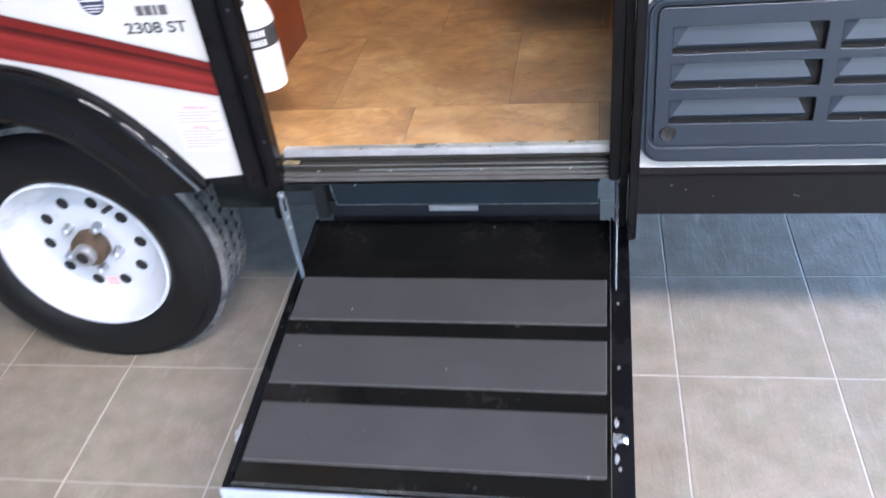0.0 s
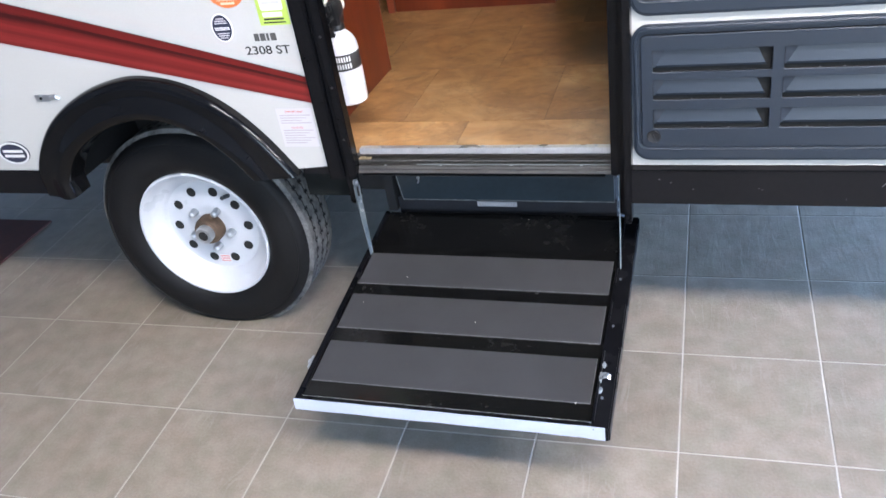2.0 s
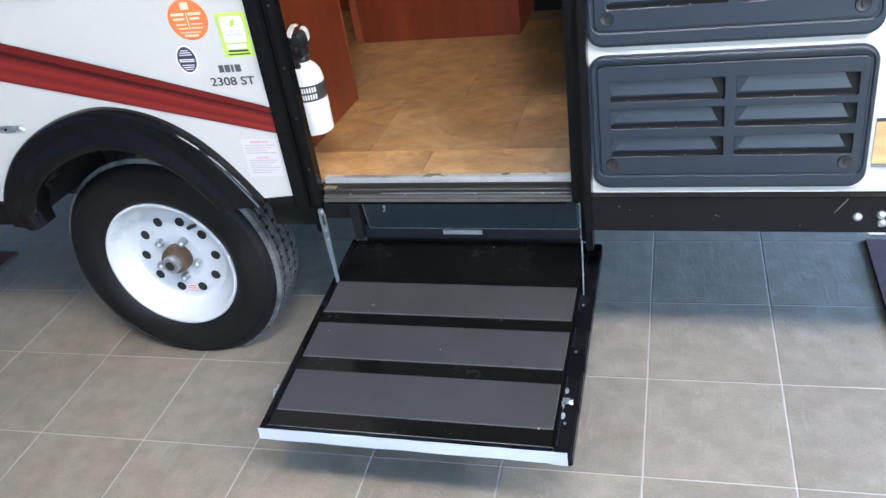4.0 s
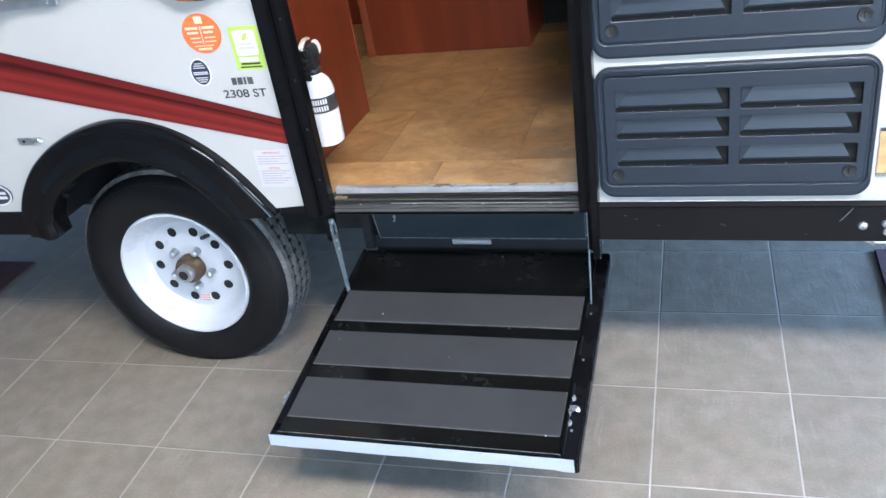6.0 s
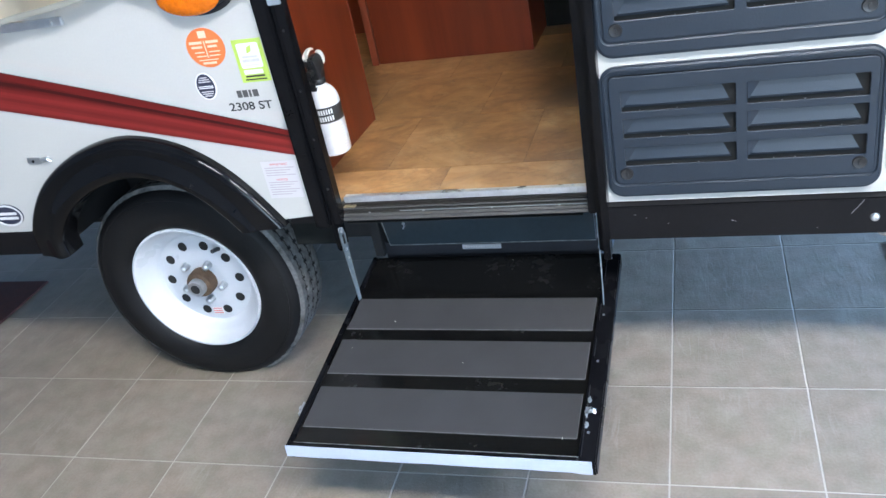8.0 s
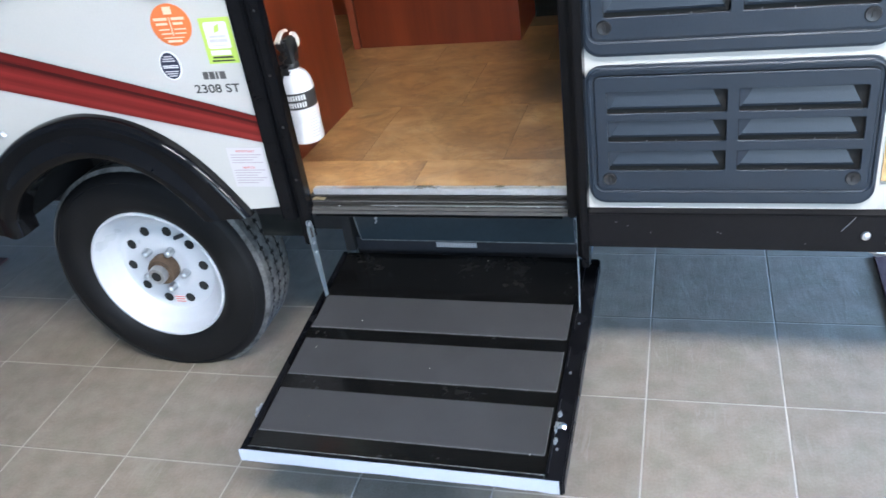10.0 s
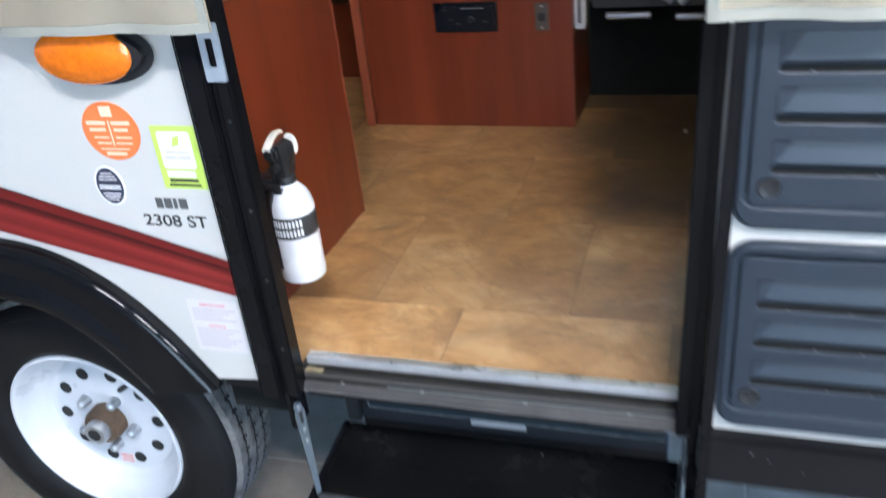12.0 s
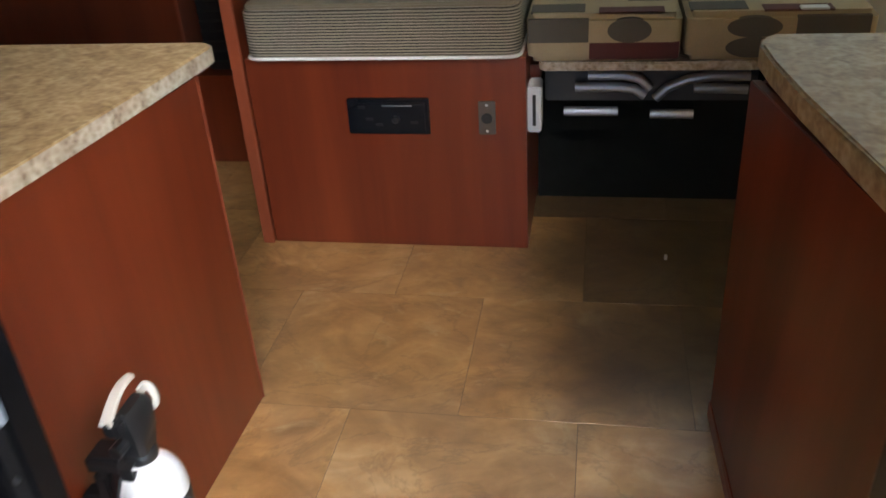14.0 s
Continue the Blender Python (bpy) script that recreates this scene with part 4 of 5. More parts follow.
part("latch", sloped(joined(box(-0.161, -0.1562, -0.385, -0.350, -0.012, 0.004, 0.001), box(-0.162, -0.154, -0.376, -0.366, 0.003, 0.009, 0.001))), STEEL, step)
for x, fy, ly in ((-0.141, 0.010, -0.016), (0.493, -0.002, 0.03)):
    foot, head = Vector((x, fy, 0.312)), Vector((x + (0.014 if x < 0 else 0), ly, 0.548))
    ax = (head - foot).normalized()
    sidew = Vector((0.25, 0.97, 0)).normalized() if x < 0 else Vector((0.12, -0.99, 0)).normalized()
    w = 0.0115 if x < 0 else 0.0125
    pts = [(foot + ax * (s * (head - foot).length) + sidew * (o * (0.42 + 0.58 * s if x < 0 else 1) * (1 - 0.5 * max(0, s - 0.9) / 0.1)) + Vector((-0.004 * math.sin(math.pi * s) if x < 0 else 0, 0.006 * math.sin(math.pi * s), 0))) for o in (-w, w) for s in [q / 10 for q in range(11)]]
    part("strut", thicken(sweep([pts[:11], pts[11:]]), 0.003), ZINC, step, "galvanised steel folding stay")
    L, out_dir = (head - foot).length, Vector((0.97, -0.25, 0)) if x < 0 else Vector((0.99, 0.12, 0))
    mid = lambda q: foot + ax * (q * L) + Vector((-0.004 * math.sin(math.pi * q) if x < 0 else 0, 0.006 * math.sin(math.pi * q), 0))
    part("strut_slot", tube([mid(0.80) + out_dir * 0.0012, mid(0.86) + out_dir * 0.0012, mid(0.92) + out_dir * 0.0012], 0.0042, 8), HOLE, step)
    for q, r in ((0.97, 0.0065), (0.72, 0.0045), (0.60, 0.0035)):
        part("rivet", lathe([(r * 0.4, 0.0052), (r * 0.9, 0.0045), (r, 0.002), (r, -0.004)], mid(q), "x", 12), STEEL, step)

# Vent doors.
def vent(z_up):
    v = new("vent_panel")
    v.parent = camper
    v.location = Vector((0.795, -0.01, 0.612 + z_up)) - Vector(camper.location)
    v["label"] = "charcoal plastic louvred vent panel"
    z = z_up
    part("surround", prism(rrect(0.530, 1.063, 0.599 + z, 0.893 + z, 0.034, 8), "xz", -0.022, 0.0, [rrect(0.547, 1.049, 0.632 + z, 0.8745 + z, 0.014)], 0.0065, 3), VENT, v)
    rows_z = ((0.797, 0.8425), (0.7375, 0.7815), (0.6745, 0.7175))
    cols = ((0.571, 0.793), (0.814, 1.032))
    holes = [rrect(x0, x1, z0 + z, z1 + z, 0.003, 2) for x0, x1 in cols for z0, z1 in rows_z]
    part("door", prism(rrect(0.5485, 1.0475, 0.6335 + z, 0.873 + z, 0.012), "xz", -0.0245, -0.019, holes, 0.0012, 1), VENT, v)
    part("backing", box(0.546, 1.05, -0.001, 0.0, 0.631 + z, 0.876 + z), HOLE, v)
    for x0, x1 in cols:
        for z0, z1 in rows_z:
            a, b = z0 + z, z1 + z
            slat = sweep([[(x0 + 0.018 + (x1 - x0 - 0.046) * k / 4, -0.002, b - 0.001) for k in range(5)], [(x0 + 0.004 + (x1 - x0 - 0.016) * k / 4, -0.0150, a + 0.0125) for k in range(5)], [(x0 + 0.003 + (x1 - x0 - 0.012) * k / 4, -0.0110, a + 0.0075) for k in range(5)]])
            part("slat", slat, VENT, v)
            part("slat_end", sweep([[(x0 + 0.001, -0.0215, b), (x0 + 0.001, -0.0215, a + 0.010)], [(x0 + 0.026, -0.0035, b - 0.001), (x0 + 0.0045, -0.0165, a + 0.010)]]), VENT, v)
            for q in range(2):
                xx = x0 + (x1 - x0) * random.uniform(0.12, 0.8)
                part("grit", box(xx, xx + random.uniform(0.0015, 0.0035), -0.0225, -0.0215, a + 0.0015, a + 0.0030), SCUFF, v)
    for x in (0.572, 1.022):
        lt = part("latch", lathe([(0.004, -0.001), (0.009, -0.003), (0.0125, -0.004), (0.014, 0.0), (0.014, 0.004)], (x, -0.0255, 0.657 + z), "y", 20), PLASTIC, v, "round black turn latch")
        part("latch_slot", box(x - 0.0025, x + 0.0025, -0.0320, -0.0275, 0.651 + z, 0.663 + z, 0.0008), PLASTIC, v)
    for c in v.children:
        for w in c.data.vertices:
            w.co.y = 0.62 * w.co.y + 0.0038
    return v


vent(0.0)
vent(0.312)
part("wood_graphic", prism([(1.072, 0.645), (2.4, 0.63), (2.4, 0.80), (1.072, 0.735)], "xz", -0.003, -0.0005), OAK, camper, "tan wood-grain graphic with dark outline")
part("graphic_line", prism([(1.072, 0.735), (2.4, 0.80), (2.4, 0.806), (1.072, 0.741)], "xz", -0.004, -0.0006), INK, camper)
part("graphic_line", prism([(1.072, 0.638), (2.4, 0.623), (2.4, 0.629), (1.072, 0.644)], "xz", -0.004, -0.0006), GREYPL, camper)
for x, z in ((1.056, 0.536), (1.099, 0.541), (1.102, 0.522)):
    part("bolt", lathe([(0.004, -0.006), (0.008, -0.004), (0.0095, 0.0)], (x, -0.0225, z), "y", 14), STEEL, camper, "bright bolt head")
part("foot_bracket", joined(tube([(1.05, 0.02, 0.50), (1.09, 0.03, 0.47), (1.2, 0.05, 0.46)], 0.012), box(1.12, 1.3, 0.02, 0.08, 0.46, 0.5, 0.004)), STEEL, camper)
random.seed(11)
for k in range(6):
    x, z = random.uniform(0.56, 1.05), random.uniform(0.51, 0.56)
    part("scuff", box(x, x + random.uniform(0.0015, 0.004), -0.0228, -0.0219, z, z + 0.0010), SCUFF, camper)
part("scratch", tube([(1.012, -0.0230, 0.546), (1.03, -0.0262, 0.572), (1.034, -0.0262, 0.579)], 0.0009, 6), SCUFF, camper)

# Marker light, clip, badges and stickers on the side wall.
light = new("marker_light")
light.parent = camper
light.location = Vector((-0.32, 0, 1.14)) - Vector(camper.location)
light["label"] = "oval amber marker light in a black housing"
part("housing", prism(oval(-0.318, 1.141, 0.093, 0.045), "xz", -0.025, 0.0, bev=0.012, seg=4), PLASTIC, light)
bm = bmesh.new()
bmesh.ops.create_uvsphere(bm, u_segments=36, v_segments=18, radius=1.0)
for v in bm.verts:
    v.co = Vector((-0.332 + v.co.x * 0.081, -0.022 + v.co.y * 0.018 * (1 + 0.03 * math.sin(v.co.x * 30)), 1.141 + v.co.z * 0.0415))
part("lens", bm, AMBER, light, "amber ribbed lens")
part("clip", joined(box(-0.975, -0.93, -0.006, 0, 0.766, 0.784, 0.002), tube([(-0.93, -0.004, 0.776), (-0.905, -0.006, 0.78), (-0.9, -0.004, 0.772)], 0.006, 8)), STEEL, camper, "small bright metal catch")
part("clip_screw", screw(-0.955, -0.0065, 0.775, 0.004), BLACK, camper)
part("badge", prism(oval(-1.125, 0.618, 0.05, 0.033), "xz", -0.006, 0, bev=0.002), NAVY, camper, "dark oval badge with pale ring")
part("badge_ring", prism(oval(-1.125, 0.618, 0.050, 0.033), "xz", -0.0075, -0.006, [oval(-1.125, 0.618, 0.045, 0.028)]), PAPER, camper)
for z in (0.624, 0.610):
    part("badge_print", box(-1.158, -1.092, -0.0073, -0.0062, z - 0.004, z + 0.004), PAPER, camper)
part("awning_rail", joined(box(-2.1, -0.69, -0.010, 0.0, 1.112, 1.132, 0.002), screw(-0.72, -0.0105, 1.121, 0.006)), ALU, camper, "grey metal awning rail")


def flat(x0, x1, z0, z1, y):
    return box(x0, x1, y - 0.0006, y, z0, z1)


sticker = part("round_sticker", prism(oval(-0.342, 1.021, 0.049, 0.046, 40), "xz", -0.0014, -0.0004), ORANGE, camper, "orange round sticker with white print")
for x0, x1, z0, z1 in ((-0.352, -0.332, 1.044, 1.060), (-0.381, -0.348, 1.031, 1.037), (-0.338, -0.306, 1.031, 1.037), (-0.378, -0.350, 1.021, 1.026), (-0.336, -0.312, 1.021, 1.026),
                       (-0.374, -0.348, 1.010, 1.0125), (-0.336, -0.308, 1.010, 1.0125), (-0.371, -0.346, 1.001, 1.0035), (-0.338, -0.31, 1.001, 1.0035), (-0.368, -0.318, 0.992, 0.994), (-0.360, -0.325, 0.983, 0.988), (-0.3435, -0.3415, 0.998, 1.038)):
    part("sticker_print", flat(x0, x1, z0, z1, -0.0016), PALEINK, camper)
part("square_sticker", flat(-0.275, -0.201, 0.931, 1.031, -0.0005), LIME, camper, "lime green sticker with white panel")
part("sticker_panel", prism(rrect(-0.266, -0.211, 0.964, 1.022, 0.005), "xz", -0.0016, -0.0012), PAPER, camper)
part("sticker_panel", flat(-0.264, -0.216, 0.950, 0.960, -0.0012), PAPER, camper)
part("sticker_leaf", prism([(-0.244, 0.998), (-0.232, 1.002), (-0.229, 1.017), (-0.240, 1.013)], "xz", -0.0022, -0.0018), LIME, camper)
for z0, z1, x0, x1, m in ((0.988, 0.993, -0.258, -0.219, FAINT), (0.978, 0.985, -0.260, -0.217, FAINT), (0.970, 0.972, -0.256, -0.221, FAINT), (0.943, 0.947, -0.262, -0.214, INK), (0.936, 0.939, -0.265, -0.211, INK)):
    part("sticker_print", flat(x0, x1, z0, z1, -0.0018), m, camper)
part("oval_sticker", prism(oval(-0.374, 0.931, 0.027, 0.0335), "xz", -0.0014, -0.0004), PAPER, camper, "dark oval sticker with white rim")
part("oval_field", prism(oval(-0.374, 0.931, 0.0235, 0.030), "xz", -0.002, -0.0015), NAVY, camper)
for z, w in ((0.951, 0.010), (0.946, 0.014), (0.941, 0.016), (0.930, 0.019), (0.926, 0.019), (0.917, 0.016), (0.912, 0.014), (0.907, 0.010)):
    part("sticker_print", flat(-0.374 - w, -0.374 + w, z, z + 0.0022, -0.0021), PAPER if 0.92 < z < 0.935 else FAINT, camper)
for x0, x1 in ((-0.300, -0.288), (-0.285, -0.272), (-0.269, -0.263), (-0.259, -0.245)):
    part("name_bar", flat(x0, x1, 0.8965, 0.9135, -0.0006), BARGREY, camper)


def lettering(text, x, z, size, y, m, parent, bold=0.0, wide=1.0):
    c = bpy.data.curves.new("lettering", "FONT")
    c.body, c.size, c.offset, c.extrude = text, size, bold, 0.0003
    o = bpy.data.objects.new("lettering", c)
    scene.collection.objects.link(o)
    me = bpy.data.meshes.new_from_object(o.evaluated_get(bpy.context.evaluated_depsgraph_get()))
    bpy.data.objects.remove(o)
    b = bmesh.new()
    b.from_mesh(me)
    for v in b.verts:
        v.co = Vector((x + v.co.x * wide, y - v.co.z, z + v.co.y))
    return part("lettering", b, m, parent)


lettering("2308 ST", -0.331, 0.8655, 0.0275, -0.0008, INK, camper, 0.0003, 1.23)
part("notice_label", flat(-0.297, -0.204, 0.631, 0.731, -0.0005), NOTICE, camper, "white notice label with fine print")
lettering("IMPORTANT", -0.274, 0.719, 0.0085, -0.0011, REDINK, camper)
lettering("NOTICE", -0.267, 0.678, 0.0085, -0.0011, REDINK, camper)
for k in range(12):
    z = 0.712 - k * 0.0065
    if 0.674 < z < 0.690:
        continue
    part("notice_print", flat(-0.290, -0.211 - 0.012 * (k % 3), z, z + 0.0022, -0.0009), NOTE, camper)

# Canvas above the body, hung over the wall on both sides of the doorway.
def canvas(x0, x1, edge0, edge1):
    """A hanging canvas wall; edge0, edge1: lean of the two upright edges."""
    rows = []
    for j in range(25):
        s = j / 24
        z = 1.176 + 1.2 * s
        row = []
        for k in range(61):
            u = k / 60
            x = x0 + edge0 * s + u * (x1 - x0 + (edge1 - edge0) * s)
            sag = -0.045 * min(1, max(0, (-0.5 - x) / 0.4)) * (1 - s) if x < -0.5 else 0
            fold = (0.020 if x < 0 else 0.036) * math.sin(9.0 * x + 2.5 * s) + 0.018 * math.sin(23 * x + 1.0 - 4 * s) + 0.009 * math.sin(47 * x + 6 * s + 1.5 * math.sin(9 * s))
            turn = 0.08 * max(0.0, x + 0.235) - 0.030 * min(1.0, 9 * s + 0.05) * math.exp(-((x + 0.255) / 0.085) ** 2) if x < 0 else 0.14 * max(0.0, 0.60 - x)
            row.append((x, -0.040 + 0.012 * s + turn + fold * min(1, s * 4 + 0.5), z + sag))
        rows.append(row)
    return rows


for x0, x1, a, b in ((-2.25, -0.108, 0, 0.04), (0.491, 2.45, 0.0, 0)):
    rows = canvas(x0, x1, a, b)
    part("canvas_wall", thicken(sweep(rows), 0.002), CANVAS, camper, "beige canvas tent wall hanging over the body")
    hem = [[(x, y - 0.0035, z) for x, y, z in (rows[0][k], (rows[0][k][0], rows[0][k][1], rows[0][k][2] + 0.013))] for k in range(61)]
    part("hem", thicken(sweep(hem), 0.0012), HEM, camper)
    col = 60 if x0 < 0 else 0
    sgn = -1 if x0 < 0 else 1
    part("hem", thicken(sweep([[(rows[j][col][0] + sgn * d, rows[j][col][1] - 0.004, rows[j][col][2]) for d in (0, 0.012)] for j in range(25)]), 0.0012), HEM, camper)
part("strap", thicken(sweep([[(0.522 + 0.002 * math.sin(k), -0.026 + w * 0.2, 1.18 - k * 0.016), (0.527 + 0.002 * math.sin(k), -0.0265, 1.18 - k * 0.015)] for k, w in ((q, 0.001) for q in range(6))]), 0.0015), STRAP, camper)
for dx in (0.0, 0.013):
    part("strap", tube([(-0.135 + dx, 0.012, 1.36), (-0.124 + dx, 0.008, 1.33), (-0.112 + dx, 0.006, 1.30), (-0.103 + dx, 0.006, 1.283), (-0.092 + dx, 0.008, 1.270)], 0.0026, 8), CORD, camper)
part("canvas_wall", sweep([[(x, 2.09 + 0.018 * math.sin(6 * x + 2 * z) + 0.008 * math.sin(17 * x - 3 * z), z) for x in [-2.25 + 0.0587 * k for k in range(81)]] for z in [1.18 + 0.061 * j for j in range(21)]]), CANVAS, camper)
part("canvas_wall", box(-2.255, -2.25, 0.0, 2.08, 1.18, 2.4), CANVAS, camper)
part("canvas_wall", box(2.45, 2.455, 0.0, 2.08, 1.18, 2.4), CANVAS, camper)
part("canvas_wall", box(-0.14, 0.52, -0.03, -0.026, 2.15, 2.4), CANVAS, camper)
# Out of view; a darker sheet added to cut the white roof's bounce light.
part("roof_lining", box(-2.24, 2.43, -0.02, 2.07, 2.385, 2.396), HEM, camper, "unseen beige cloth lining, added to cut light bounced off the roof")
part("roof", box(-2.3, 2.5, -0.08, 2.15, 2.4, 2.48, 0.02), WHITE, camper, "white folding camper roof")

# ---- inside the camper ----
cab = thing("kitchen_cabinet", (-0.7, 0.37, 0.541), "cherry laminate cabinet beside the doorway", "cabinet")


def split(bm, cuts=7):
    bmesh.ops.subdivide_edges(bm, edges=[e for e in bm.edges if e.calc_length() > 0.3], cuts=cuts, use_grid_fill=True)
    return bm


def splay(bm):
    """Twists the aisle face away from the aisle towards the doorway, more under the worktop, to fit the camera's view.
    """
    for v in bm.verts:
        v.co.x -= (0.030 + 0.078 * (v.co.z - 0.548) / 0.573) * (0.672 - v.co.y)
    return bm


part("side_panel", splay(split(box(-0.284, -0.270, 0.078, 0.672, 0.548, 1.1305, 0.0015))), CHERRY, cab)
part("end_panel", box(-1.3, -0.284, 0.655, 0.671, 0.592, 1.1305, 0.0015), CHERRY, cab)
part("toe_kick", box(-1.3, -0.284, 0.62, 0.635, 0.548, 0.592), GREYPL, cab)
part("edge_band", box(-0.2845, -0.2685, 0.672, 0.6745, 0.548, 1.1305), CHERRYEDGE, cab)
part("body", box(-1.3, -0.32, 0.40, 0.61, 0.548, 1.1305), CHERRY, cab)
part("body", box(-1.3, -0.32, 0.08, 0.40, 0.86, 1.1305), CHERRY, cab)
pts = [(-1.3, 0.06), (-0.330, 0.06), (-0.311, 0.25), (-0.292, 0.43), (-0.2735, 0.62), (-0.266, 0.715), (-0.268, 0.733), (-0.277, 0.744), (-0.290, 0.748), (-1.3, 0.748)]
wt = thing("worktop", (-0.7, 0.4, 1.131), "brown speckled laminate worktop with pale edge", "worktop")
part("slab", prism(pts, "xy", 1.1310, 1.157, bev=0.003), TOP, wt)
bm = sweep([[(p[0], p[1], z) for p in pts[1:9]] for z in (1.1320, 1.1545)])
for v in bm.verts:
    v.co += Vector((v.co.x + 0.7, v.co.y - 0.4, 0)).normalized() * 0.0015
part("edge_strip", bm, TOPEDGE, wt)

ext = thing("fire_extinguisher", (-0.204, 0.228, 0.645), "white fire extinguisher with black band hung on the cabinet", "extinguisher")
EX, EY, EZ = -0.205, 0.231, 0.645
part("cylinder", lathe([(0.034, 0.0), (0.0405, 0.004), (0.0415, 0.012), (0.0415, 0.138), (0.0408, 0.148), (0.0380, 0.160), (0.0335, 0.170), (0.0275, 0.178), (0.0205, 0.184), (0.0155, 0.188), (0.0140, 0.194)], (EX, EY, EZ), "z", 48), EXTW, ext)
part("band", lathe([(0.0416, 0.094), (0.0419, 0.0945), (0.0419, 0.1355), (0.0416, 0.136)], (EX, EY, EZ), "z", 48, True), INK, ext, "black printed label band")
for row in range(2):
    for k in range(9):
        a = radians(-118 + k * 9.0)
        c = Vector((EX + 0.0422 * math.cos(a), EY + 0.0422 * math.sin(a), EZ + 0.1000 + row * 0.0180))
        b = box(-0.0020, 0.0020, -0.0004, 0.0004, 0, 0.0125)
        for v in b.verts:
            v.co = Matrix.Rotation(a + math.pi / 2, 3, "Z") @ v.co + c
        part("label_bar", b, PAPER, ext)
for k in range(9):
    z = EZ + 0.018 + k * 0.0075
    b = bmesh.new()
    vs = [[b.verts.new((EX + 0.0420 * math.cos(radians(a)), EY + 0.0420 * math.sin(radians(a)), zz)) for zz in (z, z + 0.002)] for a in range(-50, -14, 5)]
    for p, q in zip(vs, vs[1:]):
        b.faces.new((p[0], q[0], q[1], p[1]))
    part("fine_print", b, FAINT, ext)
part("label_edge", lathe([(0.0420, 0.0925), (0.0422, 0.0935), (0.0420, 0.0945)], (EX, EY, EZ), "z", 48, caps=(0, 0)), FAINT, ext)
part("collar", lathe([(0.0150, 0.189), (0.0185, 0.190), (0.0195, 0.196), (0.0180, 0.203), (0.0150, 0.206)], (EX, EY, EZ), "z", 28), PLASTIC, ext)
head = sweep([[(EX + a * w, EY + off + b * d, EZ + z) for a, b in ((-1, -0.7), (-0.7, -1), (0.7, -1), (1, -0.7), (1, 0.7), (0.7, 1), (-0.7, 1), (-1, 0.7), (-1, -0.7))] for z, w, d, off in ((0.203, 0.0155, 0.0165, 0.0), (0.215, 0.0165, 0.0190, 0.001), (0.230, 0.0165, 0.0235, 0.004), (0.244, 0.0140, 0.0250, 0.006), (0.254, 0.0100, 0.0240, 0.006), (0.261, 0.0060, 0.0190, 0.006))])
bmesh.ops.remove_doubles(head, verts=head.verts[:], dist=0.0002)
bmesh.ops.holes_fill(head, edges=head.edges[:], sides=0)
part("valve_head", joined(head, tube([(EX - 0.002, EY - 0.014, EZ + 0.226), (EX - 0.006, EY - 0.034, EZ + 0.224)], 0.0085), box(EX - 0.018, EX + 0.004, EY - 0.030, EY - 0.008, EZ + 0.238, EZ + 0.262, 0.005)), PLASTIC, ext, "black moulded valve head")
lever = [[(EX - 0.010 - 0.010 * s + w * (1 - 0.25 * s), EY - 0.030 + 0.078 * s, EZ + 0.262 + 0.012 * math.sin(math.pi * s * 0.85) + dz) for s in [q / 10 for q in range(11)]] for w, dz in ((-0.008, -0.0040), (-0.006, 0.0004), (0.0, 0.0020), (0.006, 0.0004), (0.008, -0.0040))]
part("lever", thicken(sweep(lever), 0.0045), BONE, ext, "bone plastic squeeze lever")
part("pull_ring", prism(oval(EX + 0.001, EZ + 0.244, 0.0125, 0.0200, 24), "xz", EY + 0.037, EY + 0.044, [oval(EX + 0.001, EZ + 0.242, 0.0050, 0.0105, 20)], 0.0015), BONE, ext, "bone plastic pull ring")
part("ring_tie", tube([(EX - 0.002, EY + 0.028, EZ + 0.262), (EX, EY + 0.036, EZ + 0.265), (EX + 0.001, EY + 0.042, EZ + 0.258)], 0.0018, 8), BONE, ext)
shell = [[(EX + r * math.cos(radians(a)), EY + r * math.sin(radians(a)), z) for a in range(130, 246, 7)] for r, z in ((0.0435, EZ + 0.03), (0.0435, EZ + 0.142), (0.040, EZ + 0.165), (0.030, EZ + 0.187), (0.022, EZ + 0.198))]
clip_arm = [[(EX - 0.004 + 0.020 * math.cos(radians(a)) - o * 0.3, EY + 0.020 * math.sin(radians(a)) - o, EZ + 0.186 + z) for a in range(140, 291, 15)] for o, z in ((0.0, 0.0), (0.006, -0.003), (0.006, 0.008), (0.0, 0.010))]
part("bracket", joined(box(-0.292, -0.250, EY - 0.012, EY + 0.012, EZ + 0.04, EZ + 0.13, 0.003), box(-0.266, -0.244, EY - 0.018, EY + 0.018, EZ + 0.02, EZ + 0.17, 0.006), thicken(sweep(shell), 0.004), box(-0.262, -0.214, EY - 0.028, EY + 0.014, EZ + 0.182, EZ + 0.204, 0.006), thicken(sweep(clip_arm), 0.003)), PLASTIC, ext, "black plastic wall bracket")

cab2 = thing("cabinet", (0.85, 0.4, 0.541), "dark cherry laminate galley cabinet", "cabinet")
def splay_right(bm):
    for v in bm.verts:
        v.co.x += (0.040 + 0.146 * (v.co.z - 0.548) / 0.566) * (0.695 - v.co.y)
    return bm


part("side_panel", splay_right(split(box(0.484, 0.498, 0.10, 0.695, 0.548, 1.114, 0.0015))), CHERRY, cab2)
part("end_panel", box(0.499, 1.3, 0.68, 0.695, 0.548, 1.114, 0.0015), CHERRY, cab2)
part("body", box(0.590, 1.3, 0.105, 0.679, 0.548, 1.112), CHERRY, cab2)
part("base_trim", splay_right(box(0.4815, 0.4838, 0.10, 0.696, 0.548, 0.580)), CHERRYEDGE, cab2)
